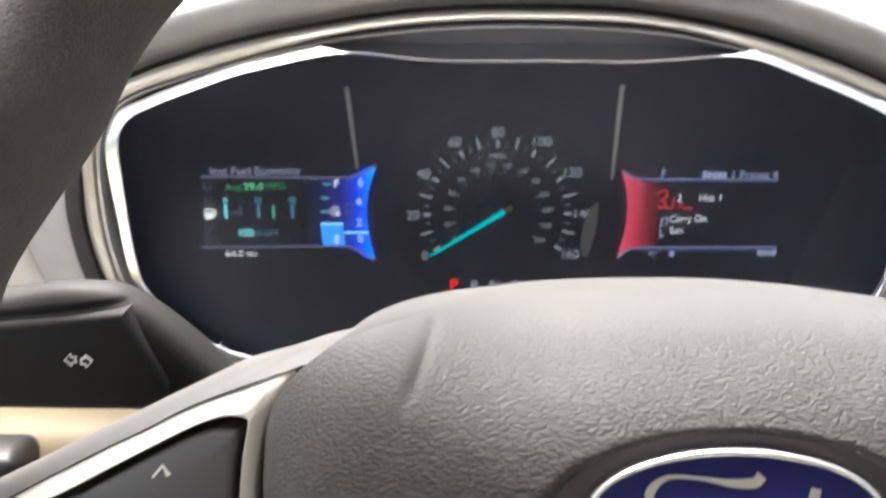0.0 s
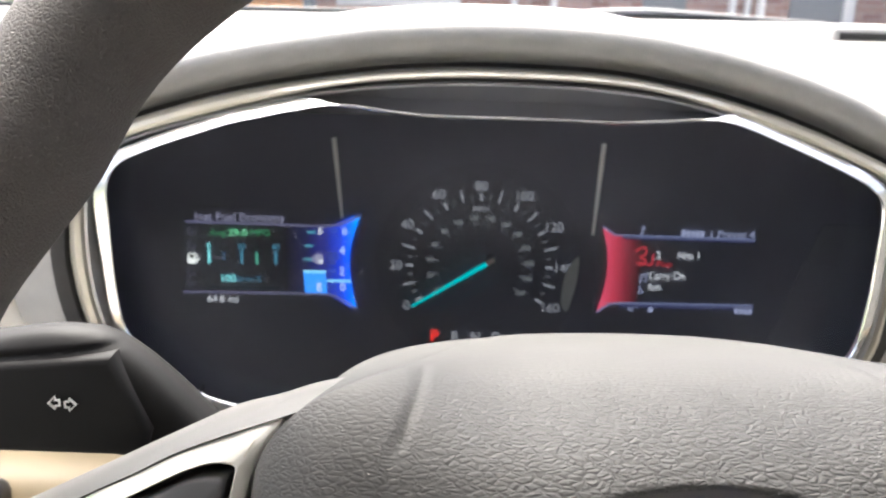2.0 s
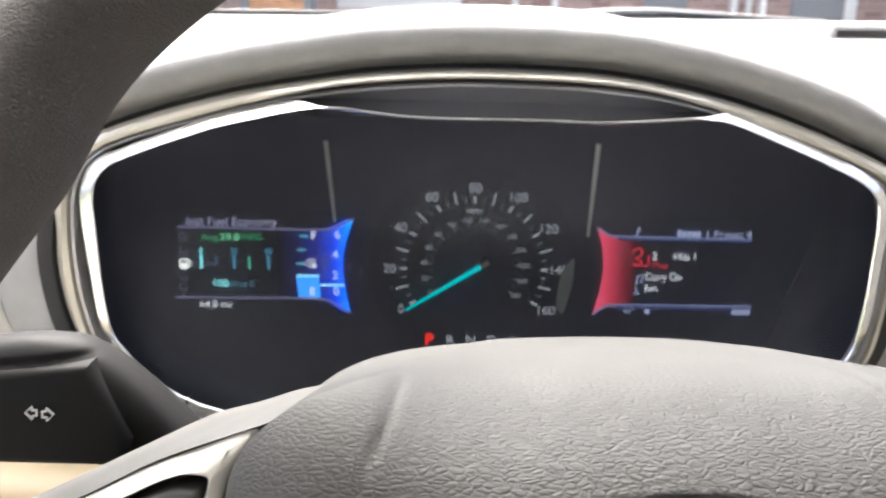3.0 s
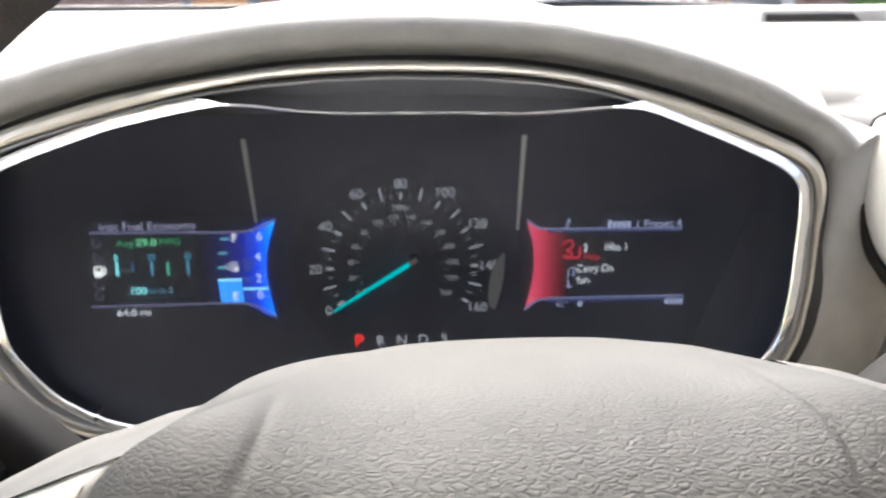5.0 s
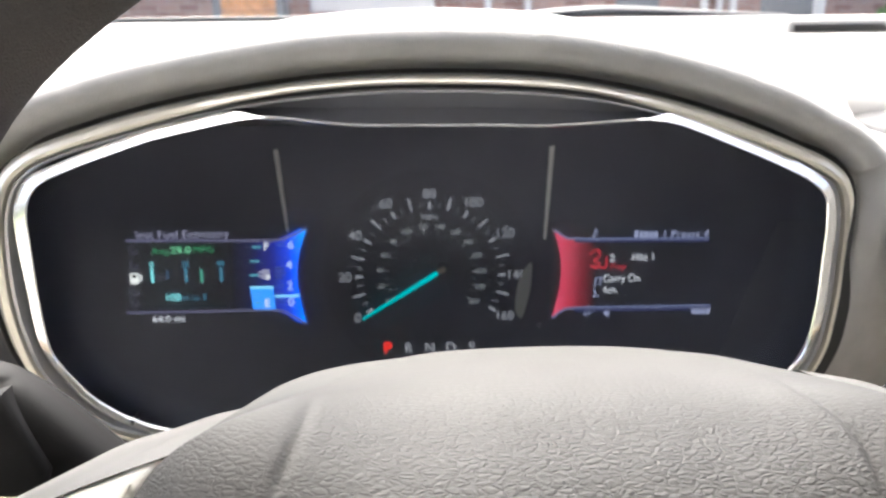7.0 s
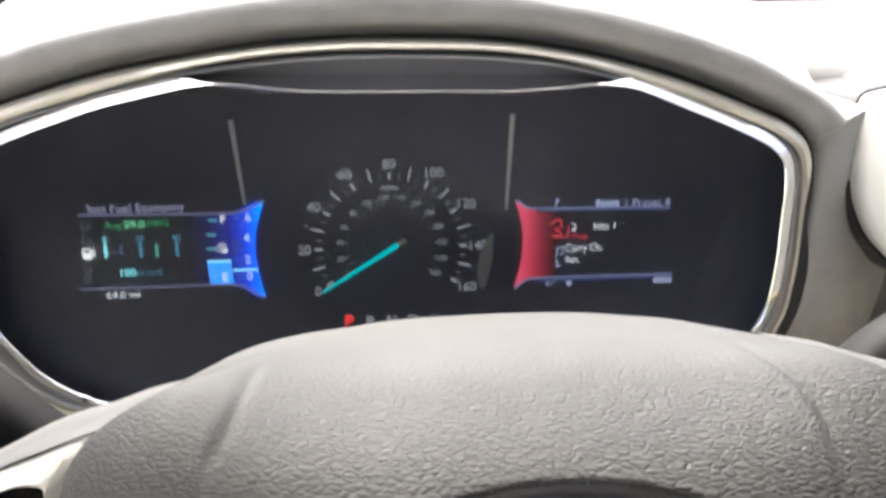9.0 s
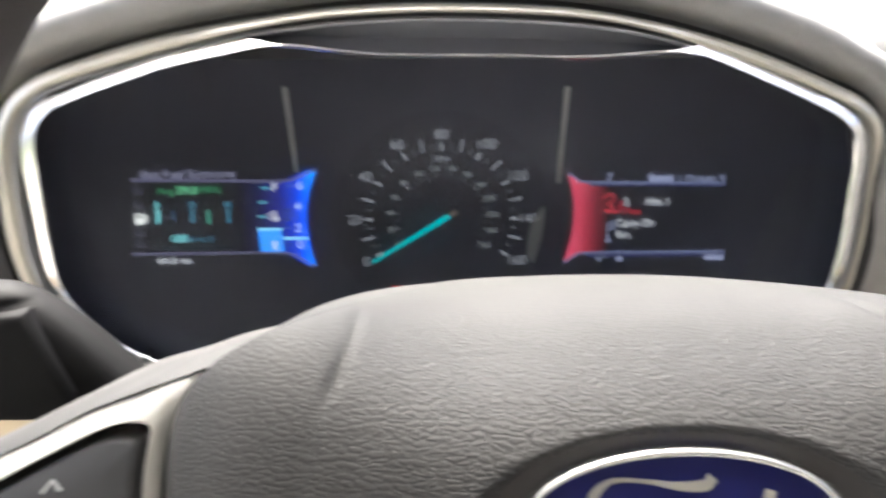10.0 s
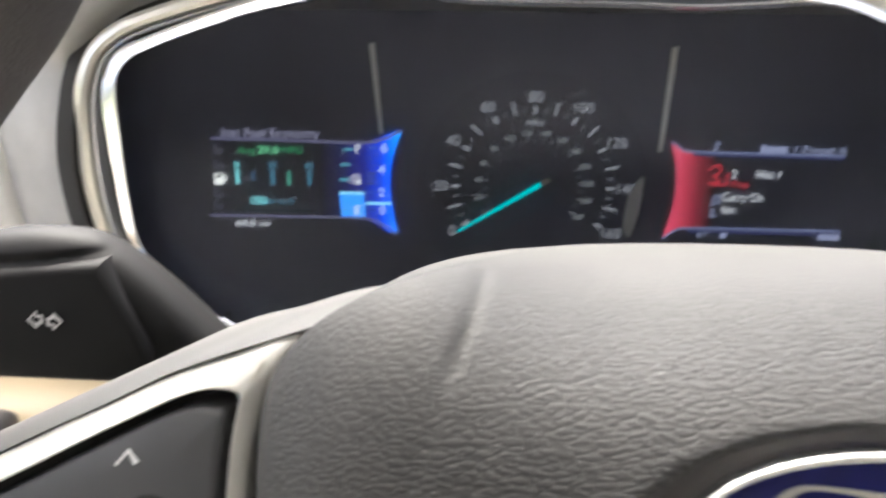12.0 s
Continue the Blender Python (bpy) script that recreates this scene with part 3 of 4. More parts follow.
part("fuel_level", slab([(-0.1013, -0.0045), (-0.0884, -0.0045), (-0.0876, -0.0172), (-0.1003, -0.0172)], DY + 0.0002, DY + 0.0004), glow("level_blue", (0.04, 0.25, 0.9), 1.25), left, "bright blue fuel level")
part("level_edge", slab(rect(-0.1013, -0.0050, -0.0882, -0.0037), DY, DY + 0.0002), glow("level_pale", (0.30, 0.72, 1.0), 0.95), left)
part("fuel_tick", slab(rect(-0.0995, -0.0138, -0.0950, -0.0128), DY, DY + 0.0002), M_TICKB, left)
words("fuel_mark", "E", -0.0938, -0.0157, 0.0044, M_TXT, left, DY, bold=0.00012)
for x, z, txt in ((-0.0773, 0.0178, "6"), (-0.0788, 0.0063, "4"), (-0.0790, -0.0059, "2"), (-0.0786, -0.0154, "0")):
    words("rev_number", txt, x, z, 0.0045, glow("rev_pale", (0.50, 0.62, 0.95), 0.8) if txt == "6" else bpy.data.materials["rev_pale"], left, DY, "CENTER", bold=0.0001)
    if txt != "4":
        part("rev_tick", slab(rect(x - 0.0078, z + 0.0017, x - 0.0037, z + 0.0026), DY, DY + 0.0002), glow("rev_tick_blue", (0.06, 0.12, 0.5), 0.7) if txt == "6" else bpy.data.materials["rev_tick_blue"], left)
part("rev_line", slab(rect(-0.0876, -0.0103, -0.0740, -0.0090), DY, DY + 0.0002), bpy.data.materials["level_pale"], left)
M_REV = glow("rev_icon_dim", (0.07, 0.09, 0.26), 0.65)
for row, widths in enumerate(((0.0014, 0.0014, 0.0014), (0.0010, 0.0010, 0.0010, 0.0010), (0.0018, 0.0018))):
    x = -0.0870
    for w in widths:
        part("unit_bar", slab(rect(x, 0.0054 - 0.0025 * row, x + w, 0.0071 - 0.0025 * row), DY + 0.0001, DY + 0.0002), M_REV, left)
        x += w + 0.0005

# ---- right display
right = part("right_display", slab([(0.067, -0.029), (0.163, -0.029), (0.160, 0.030), (0.068, 0.030)], -0.0005, 0.001),
             M_FACE, cluster, "lit radio display with red edge")
top_r = curve_through([(0.0692, 0.0258), (0.0745, 0.0222), (0.0808, 0.0206), (0.116, 0.0201), (0.1562, 0.0196)], 8)
bot_r = curve_through([(0.0687, -0.0257), (0.0739, -0.0216), (0.0814, -0.0197), (0.1195, -0.0196), (0.1592, -0.0197)], 8)
left_r = curve_through([(0.0692, 0.0258), (0.0728, 0.0110), (0.0730, -0.0057), (0.0687, -0.0257)], 10)
rows = []
xs = [0, 0.25, 0.5, 0.75, 1]
for k in range(31):
    t = k / 30
    p = left_r[int(round(t * (len(left_r) - 1)))]
    row = []
    for s in xs:
        x = p[0] + (0.0925 - p[0]) * s
        zt, zb = between(top_r, max(0.0693, x)), between(bot_r, max(0.0688, x))
        row.append((x, DY + 0.0004, p[1] if s == 0 else min(zt, max(zb, zt + (zb - zt) * t))))
    rows.append(row)
part("red_field", grid(rows), glow_ramp("red_lit", 0.069, 0.0925, [(0.0, (0.78, 0.085, 0.16)), (0.16, (0.62, 0.06, 0.12)), (0.35, (0.50, 0.038, 0.075)), (0.65, (0.20, 0.014, 0.028)), (1.0, (0.0, 0.0, 0.0))], 0.88),
     right, "glowing red edge field")
M_PERI = glow("line_periwinkle", (0.24, 0.27, 0.48), 0.5)
part("upper_line", ribbon(top_r, 0.0012, DY, 0.0002), M_PERI, right)
part("upper_band", ribbon([(x, z - 0.0013) for x, z in top_r[16:]], 0.0016, DY + 0.0001, 0.0002), glow("band_navy", (0.05, 0.055, 0.15), 0.5), right)
part("lower_line", ribbon(bot_r, 0.0012, DY, 0.0002), M_PERI, right)
part("lower_band", ribbon([(x, z - 0.0016) for x, z in bot_r[16:]], 0.0022, DY + 0.0001, 0.0002), bpy.data.materials["band_navy"], right)
M_RLAV = glow("text_periwinkle", (0.28, 0.30, 0.46), 0.95)
for k in range(5):
    part("name_bar", slab(rect(0.1142 + 0.0027 * k, 0.0206, 0.1163 + 0.0027 * k, 0.0240 + (0.0008 if k == 0 else 0)), DY, DY + 0.0002), M_RLAV, right)
words("preset_text", "1 Preset 4", 0.1295, 0.0204, 0.0042, M_RLAV, right, DY, width=0.0250)
words("track_number", "2", 0.1006, 0.0073, 0.0042, M_TXT, right, DY)
words("station_text", "Hits 1", 0.1130, 0.0075, 0.0042, M_TXT, right, DY, width=0.0118)
words("genre_text", "Pop", 0.1010, 0.0026, 0.0034, glow("text_red", (0.55, 0.04, 0.06), 0.8), right, DY, width=0.0086)
words("song_text", "Carry On", 0.0972, -0.0047, 0.0044, M_TXT, right, DY, width=0.0205)
words("artist_text", "fun.", 0.0976, -0.0112, 0.0042, M_TXT, right, DY, width=0.0080)
part("genre_icon", ribbon(curve_through([(0.0890, 0.0110), (0.0915, 0.0132), (0.0942, 0.0138), (0.0948, 0.0100), (0.0915, 0.0080), (0.0950, 0.0062), (0.0925, 0.0035), (0.0900, 0.0050), (0.0950, 0.0040), (0.0985, 0.0040), (0.0990, 0.0100)], 4), 0.0011, DY, 0.0002),
     bpy.data.materials["text_red"], right, "red squiggle icon")
part("note_icon", ribbon([(0.0918, -0.0070), (0.0928, -0.0072), (0.0930, -0.0025), (0.0960, -0.0018), (0.0958, -0.0062), (0.0946, -0.0060)], 0.0008, DY, 0.0002), M_RLAV, right)
part("note_icon", ribbon([(0.0905, 0.0215), (0.0918, 0.0218), (0.0922, 0.0262), (0.0935, 0.0245)], 0.0008, DY - 0.0001, 0.0002), M_RLAV, right)
part("list_icon", ribbon([(0.0922, -0.0090), (0.0932, -0.0108), (0.0920, -0.0132), (0.0950, -0.0126)], 0.0009, DY, 0.0002), M_RLAV, right)
words("temperature_text", "41\u00b0", 0.0862, -0.0246, 0.0030, M_RLAV, right, DY, width=0.0062)
part("status_mark", slab(rect(0.0985, -0.0246, 0.1012, -0.0218), DY, DY + 0.0002), M_RLAV, right)
for k in range(4):
    part("clock_bar", slab(rect(0.1486 + 0.0027 * k, -0.0246, 0.1506 + 0.0027 * k, -0.0214), DY, DY + 0.0002), M_RLAV, right)

# ---------------------------------------------------------------- dashboard
dash = thing("dashboard", TILT, "grey moulded car dashboard with hooded brow and pale sunlit top", "dashboard")
champ_out = [p + n * champ_width(i) for i, (p, n) in enumerate(zip(groove, outward(groove)))]
HOOD = [(0.0, -0.109), (0.0014, -0.1075), (0.0034, -0.1095), (0.0054, -0.1170), (0.0078, -0.1236), (0.0115, -0.1266), (0.0156, -0.1270), (0.0190, -0.1246),
        (0.0216, -0.117), (0.0250, -0.09), (0.0288, -0.04), (0.0306, 0.0), (0.027, 0.06), (0.006, 0.15)]
FASCIA = [(0.0, -0.110), (0.0020, -0.108), (0.0050, -0.1075), (0.0068, -0.1080), (0.0090, -0.1095), (0.013, -0.1092), (0.020, -0.1070), (0.029, -0.1035),
          (0.038, -0.0995), (0.046, -0.095), (0.055, -0.089), (0.064, -0.080), (0.076, -0.062), (0.090, -0.030)]


def hood_profile(i):
    x, z = champ_out[i]
    w = smooth01(0.062, 0.080, z) if x < 0 else smooth01(0.0665, 0.0715, z)
    near = 1 - 0.12 * smooth01(0.135, 0.166, x)
    return curve_through([(a[0] * near * w + b[0] * (1 - w), a[1] * w + b[1] * (1 - w)) for a, b in zip(HOOD, FASCIA)], 4)


# dark strip added for the shaded gap between ring and fascia
part("gap_shade", ring(champ_out, lambda i: [(o * (1 - 0.5 * smooth01(0.10, 0.15, champ_out[i][0]) * smooth01(0.010, 0.040, champ_out[i][1])), y + 0.009 * smooth01(0.066, 0.084, champ_out[i][1])) for o, y in ((-0.001, -0.108), (0.0003, -0.1172), (0.0050, -0.1172), (0.0070, -0.1165), (0.0085, -0.1120), (0.0088, -0.100))]),
     plastic("dark_gap_shade", (0.06, 0.059, 0.058), 0.7, 1200, 0.1, spec=0.2), dash, "dark strip for the shade round the metal ring")
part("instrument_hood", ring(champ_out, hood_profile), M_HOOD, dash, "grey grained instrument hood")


def sheet(x0, x1, prof, nx=24, drop=None):
    p = curve_through(prof, 6)
    xs = [x0 + (x1 - x0) * k / nx for k in range(nx + 1)]
    return grid([[(x, y, z + (drop(x, y) if drop else 0.0)) for y, z in p] for x in xs])


TOP = [(0.62, 0.152), (0.47, 0.1550), (0.38, 0.147), (0.30, 0.1375), (0.2, 0.1305), (0.1, 0.1225), (0.0, 0.113)]
FRONT = [(-0.02, 0.1085), (-0.036, 0.094), (-0.043, 0.066), (-0.045, 0.03), (-0.045, -0.03), (-0.04, -0.09), (-0.03, -0.16)]
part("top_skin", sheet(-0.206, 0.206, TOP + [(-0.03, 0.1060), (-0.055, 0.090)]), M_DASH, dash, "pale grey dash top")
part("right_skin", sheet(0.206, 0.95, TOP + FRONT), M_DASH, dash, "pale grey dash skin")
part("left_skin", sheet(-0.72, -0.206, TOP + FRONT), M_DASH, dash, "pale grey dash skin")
# joint lines across the top
part("seam", block(0.170, 0.2430, 0.1290, 0.27, 0.2440, 0.1340), M_SMOOTH, dash, "fine seam in the dash top")
part("screen_gasket", block(-0.70, 0.475, 0.150, -0.02, 0.487, 0.1612, 0.002), M_BLACK, dash, "black rubber strip at the windscreen base")
# speaker panel with a dark slot
part("speaker_panel", block(0.294, 0.243, 0.128, 0.60, 0.36, 0.1455, 0.004), M_DASH, dash, "raised pale panel with a slot")
part("slot", slab([(0.2985, 0.1345), (0.378, 0.1345), (0.371, 0.1408), (0.2985, 0.1408)], 0.2418, 0.25, 0.0008), M_BLACK, dash, "dark air slot")
part("panel_seam", block(0.268, 0.2400, 0.1290, 0.60, 0.2425, 0.1338, 0.0006), M_SMOOTH, dash)

# silver air outlets either side
for nm, pts in (("right", [(0.2066, 0.0821), (0.2150, 0.0889), (0.2529, 0.0911), (0.3257, 0.0893), (0.3329, 0.0658), (0.3257, 0.0111), (0.2529, 0.0002), (0.224, 0.0166), (0.2102, 0.0366), (0.2056, 0.0611)]),
                ("left", [(-0.2276, 0.0475), (-0.2216, 0.022), (-0.2167, 0.0002), (-0.2094, -0.0161), (-0.2258, -0.0389), (-0.2985, -0.0434), (-0.3531, -0.0161), (-0.3531, 0.0658), (-0.2894, 0.0794), (-0.2394, 0.0712)])):
    v = thing("air_outlet", TILT, "silver air outlet surround set in the dashboard front", "air vent", "air outlets")
    path = [tuple(p) for p in curve_through(pts, 5, True)]
    pa = [np.array(p) for p in path]
    edge = [tuple(p + n * 0.0016) for p, n in zip(pa, outward(pa))]
    if sum((e[0] - p[0]) * (p[0] - sum(q[0] for q in path) / len(path)) for e, p in zip(edge, path)) < 0:
        edge = [(2 * p[0] - e[0], 2 * p[1] - e[1]) for e, p in zip(edge, path)]
    # the right one leans back with the dash
    lean = 0.30 if nm == "right" else 0.0
    rim_gap, body = slab(edge, -0.0960, -0.035), slab(path, -0.1035, -0.035, 0.005)
    for q in list(rim_gap.verts) + list(body.verts):
        dy = lean * (q.co.z - 0.080)
        grow = 1 + dy / (q.co.y + 0.466)
        q.co = (0.003 + (q.co.x - 0.003) * grow, q.co.y + dy, 0.120 + (q.co.z - 0.120) * grow)
    part("gasket", rim_gap, M_BLACK, v)
    part("surround", body, M_SILVER, v, "bright silver surround")
    cx = sum(p[0] for p in path) / len(path)
    cz = sum(p[1] for p in path) / len(path)
    part("louvre", slab([(cx + 0.035 * (1 if cx > 0 else -1) + (x - cx) * 0.35, cz + (z - cz) * 0.5) for x, z in path], -0.1050, -0.085, 0.002), M_BLACK, v)

# cream lower panel with a black switch
lower = thing("lower_panel", TILT, "cream knee panel below the dashboard", "panel")
KNEE = [(-0.09, -0.066), (-0.12, -0.053), (-0.145, -0.0495), (-0.160, -0.053), (-0.168, -0.064), (-0.170, -0.076), (-0.172, -0.12), (-0.17, -0.25), (-0.14, -0.40)]
part("top_roll", sheet(-0.70, 0.55, KNEE[:5], 40), M_CREAM, lower, "cream rounded upper edge")
part("skin", sheet(-0.70, 0.55, [(-0.1595, -0.0535)] + KNEE[5:], 40), M_CREAM, lower, "cream moulded skin")
switch = thing("light_switch", TILT, "black rounded headlight switch on the cream panel", "switch")
part("knob", block(-0.30, -0.186, -0.090, -0.1945, -0.160, -0.050, 0.006), M_BLACK, switch)
part("silver_edge", block(-0.30, -0.1868, -0.0660, -0.203, -0.180, -0.0630, 0.001), M_SILVER, switch, "thin silver edge")
column = thing("steering_column", TILT, "black steering column shroud behind the wheel", "column")
part("shroud", sheet(-0.065, 0.105, [(-0.05, -0.075), (-0.10, -0.058), (-0.16, -0.040), (-0.22, -0.024), (-0.262, -0.018), (-0.268, -0.03), (-0.24, -0.08), (-0.12, -0.12)], 20,
                       lambda x, y: -0.03 * (abs(x - 0.02) / 0.085) ** 4), M_BLACK, column)

# ---------------------------------------------------------------- stalks


def stalk(name, label, secs, mirror=1, cx=0.0):
    ob = thing(name, TILT, label, "stalk", "column stalks")
    rows = []
    for x, y, zc, h, d in curve_through(secs, 8):
        row = []
        for t in (2 * math.pi * k / 96 for k in range(96)):
            z = zc + h * math.copysign(abs(math.sin(t)) ** 0.62, math.sin(t))
            yy = y + d * math.copysign(abs(math.cos(t)) ** 0.75, math.cos(t))
            if math.cos(t) < 0:
                # pressed groove below the upper ridge
                yy += 0.0010 * math.exp(-((z - 0.0432 - 0.09 * (x + 0.108)) / 0.0009) ** 2) * smooth01(-0.100, -0.110, x)
            row.append((cx + mirror * (x - cx), yy, z))
        rows.append(row)
    bm = grid(rows, closed_v=True)
    bm.verts.ensure_lookup_table()
    bm.faces.new([bm.verts[k] for k in range(96)])
    part("body", bm, M_STALK, ob, "black satin lever", 50)
    return ob


SECS = [(-0.230, -0.258, 0.0300, 0.0130, 0.009), (-0.180, -0.258, 0.0305, 0.0137, 0.009), (-0.146, -0.258, 0.0306, 0.0145, 0.009), (-0.131, -0.258, 0.0299, 0.0172, 0.009),
        (-0.122, -0.258, 0.0293, 0.0181, 0.009), (-0.113, -0.257, 0.0280, 0.0178, 0.009), (-0.105, -0.256, 0.0242, 0.0163, 0.009), (-0.0964, -0.255, 0.0170, 0.0152, 0.009),
        (-0.088, -0.253, 0.0070, 0.0150, 0.009), (-0.076, -0.248, -0.009, 0.0145, 0.009)]
signal = stalk("turn_signal_stalk", "black satin turn signal lever with white arrows", SECS)
part("paddle", slab([(-0.215, 0.0345), (-0.1415, 0.0393), (-0.1084, 0.0420), (-0.0992, 0.0205), (-0.1015, 0.0130), (-0.215, 0.0145)], -0.2677, -0.2600, 0.0026),
     M_STALK, signal, "flat black satin paddle face")
for s in (-1, 1):
    ax = -0.1219
    A = [(0.0009, 0.0010), (0.0023, 0.0010), (0.0023, 0.0022), (0.0046, 0.0), (0.0023, -0.0022), (0.0023, -0.0010), (0.0009, -0.0010), (0.0009, 0.0010), (0.0023, 0.0010)]
    part("arrow", ribbon([(ax + s * x * 0.8, 0.0287 + z * 0.8 - 0.0002 * s) for x, z in A], 0.0004, -0.2688, 0.0008), M_PRINT, signal, "white outline arrow")
stalk("wiper_stalk", "black satin wiper lever on the steering column", SECS, -1, 0.0130)

# ---------------------------------------------------------------- steering wheel
WHEEL = TILT @ Matrix(((1, 0, 0, 0.0202), (0, math.sin(radians(16)), -math.cos(radians(16)), -0.3012), (0, math.cos(radians(16)), math.sin(radians(16)), 0.0159), (0, 0, 0, 1)))
wheel = thing("steering_wheel", WHEEL, "dark grey leather steering wheel with silver spoke trim", "steering wheel")
CU = 0.0075


def flat(bm):
    """From the x-z plane of slabs and ribbons (front towards -y) into the wheel's own plane."""
    bmesh.ops.transform(bm, matrix=Matrix(((1, 0, 0, 0), (0, 0, 1, 0), (0, -1, 0, 0), (0, 0, 0, 1))), verts=bm.verts)
    return bm


rows = []
for k in range(180):
    a = 2 * math.pi * k / 180
    row = []
    for j in range(28):
        b = 2 * math.pi * j / 28
        # thumb rests bulge inwards at ten and two o'clock
        swell = 0.0040 * math.exp(-((math.degrees(math.asin(math.sin(a))) - 31) / 7.5) ** 2) - 0.0030 * smooth01(24, 14, abs(math.degrees(math.asin(math.sin(a)))))
        r = 0.1578 - swell + 0.0160 * math.cos(b)
        row.append((r * math.cos(a), 0.0036 + r * math.sin(a), 0.018 + 0.0175 * math.sin(b)))
    rows.append(row)
part("rim", grid(rows, True, True), M_RIM, wheel, "dark grained leather rim", 80)


def groove_depth(u, v):
    """Two pressed creases that run down either side of the pad."""
    left = (u + 0.046 + 0.33 * (0.034 - v)) / 1.05
    right = u - 0.0583 + 38.0 * max(0.0, v - 0.026) ** 2
    d = 0.0011 * math.exp(-(left / 0.0009) ** 2) * smooth01(0.039, 0.035, v) * (0.15 + 0.85 * smooth01(0.020, 0.027, v)) * smooth01(-0.012, 0.014, v)
    d += 0.0015 * math.exp(-(right / 0.0011) ** 2) * smooth01(0.0405, 0.037, v) * (0.4 + 0.6 * smooth01(0.018, 0.030, v)) * smooth01(-0.012, 0.014, v)
    return d + 0.0011 * smooth01(-0.0008, 0.0010, right) * smooth01(0.012, 0.003, right) * smooth01(0.0405, 0.037, v) * smooth01(0.010, 0.028, v)


BU, BV, BA, BB = 0.0102, 0.0027, 0.0265, 0.0113


LOWV, PU, PV = 0.085, 5.2, 2.9


def topv(u):
    return 0.0414 - 0.6 * (u - 0.015) ** 2 - 0.5 * max(0.0, u - 0.03) ** 2 - 6.0 * max(0.0, u - 0.058) ** 2


def half(u):
    return 0.0878 if u < CU else 0.0865


def dome(u, v):
    s = 1 - abs((u - CU) / half(u)) ** (PU * 2.2) - (abs(v) / (topv(u) if v > 0 else LOWV)) ** PV
    base = -0.048 + 0.068 * smooth01(0.024, 0.068, abs(u - CU)) * smooth01(0.0435, 0.037, v)
    return base + (0.044 - base) * math.sqrt(max(0.0, s))


def pad_height(u, v):
    e = math.hypot((u - BU) / (BA * 1.40), (v - BV) / (BB * 1.40))
    return dome(u, v) - 0.0034 * smooth01(1.0, 0.80, e) - groove_depth(u, v)


rows = []
NA, NR = 480, 150
reach = []
for k in range(NA):
    c, s = math.cos(2 * math.pi * k / NA), math.sin(2 * math.pi * k / NA)
    lo, hi = 0.0, 0.12
    for _ in range(22):
        mid = 0.5 * (lo + hi)
        if abs(mid * c / half(CU + c)) ** PU + (abs(mid * s) / (topv(CU + mid * c) if s > 0 else LOWV)) ** PV < 1:
            lo = mid
        else:
            hi = mid
    reach.append((lo * c, lo * s))
for j in range(NR + 1):
    r = math.sin(0.5 * math.pi * j / NR) if j else 0.0005
    rows.append([(CU + r * x, r * y, pad_height(CU + r * x, r * y)) for x, y in reach])
rows.append([(x, y, z - 0.010) for x, y, z in rows[-1]])
rows.append([(x, y, min(z - 0.004, -0.045)) for x, y, z in rows[-1]])
rows.append([(CU + (x - CU) * 0.9, y * 0.75, -0.085) for x, y, z in rows[-2]])
part("airbag_pad", grid(rows, closed_v=True), M_PAD, wheel, "grey wrinkled leather airbag cover", 60)

# badge
bz = 0.0408
dish = []
for e, dz in ((1.40, -0.0002), (1.36, -0.0006), (1.28, -0.0015), (1.18, -0.0024), (1.08, -0.0032), (1.0, -0.0044)):
    row = []
    for k in range(96):
        t = 2 * math.pi * k / 96
        u, v = BU + BA * e * math.cos(t), BV + BB * e * math.sin(t)
        row.append((u, v, dome(u, v) + dz))
    dish.append(row)
part("badge_recess", grid(dish, closed_v=True), M_RECESS, wheel, "dark grey recess round the badge", 60)
badge = part("badge", flat(slab(oval(BU, BV, BA * 0.99, BB * 0.985, 96), -bz - 0.0002, -bz + 0.004, 0.0006)), M_BLUE, wheel, "dark blue oval badge")
rim_rows = []
for k in range(96):
    t = 2 * math.pi * k / 96
    c, s = math.cos(t), math.sin(t)
    row = []
    for j in range(10):
        b = 2 * math.pi * j / 10
        w = 0.00075 * math.cos(b)
        row.append((BU + (BA + w) * c, BV + (BB + w) * s, bz + 0.0004 + 0.0009 * math.sin(b)))
    rim_rows.append(row)
part("chrome_edge", grid(rim_rows, True, True), M_CHROME, badge, "bright chrome edge", 80)
Z = -bz - 0.0006
sw = curve_through([(-0.0050, 0.0035), (-0.0052, 0.0068), (-0.0020, 0.0094), (0.0040, 0.0092), (0.0090, 0.0084), (0.0135, 0.0084), (0.0150, 0.0098)], 6)
part("flourish", flat(ribbon(sw, [0.0006 + 0.0011 * math.exp(-((i / (len(sw) - 1) - 0.16) / 0.13) ** 2) + 0.0013 * smooth01(0.45, 0.85, i / (len(sw) - 1)) for i in range(len(sw))], Z)), M_SCRIPT, badge, "pale curved flourish")
for u0, u1, w in ((0.0030, 0.0005, 0.0015), (0.0085, 0.0072, 0.0012), (0.0248, 0.0222, 0.0018)):
    hi = 0.0074 if u0 > 0.02 else 0.0052
    part("flourish", flat(ribbon(curve_through([(u0, hi), ((u0 + u1) / 2 + 0.0002, hi / 2 - 0.001), (u1, -0.0035)], 5), w, Z)), M_SCRIPT, badge)

# spokes: leather top strip, silver trim, dark button field with a chevron


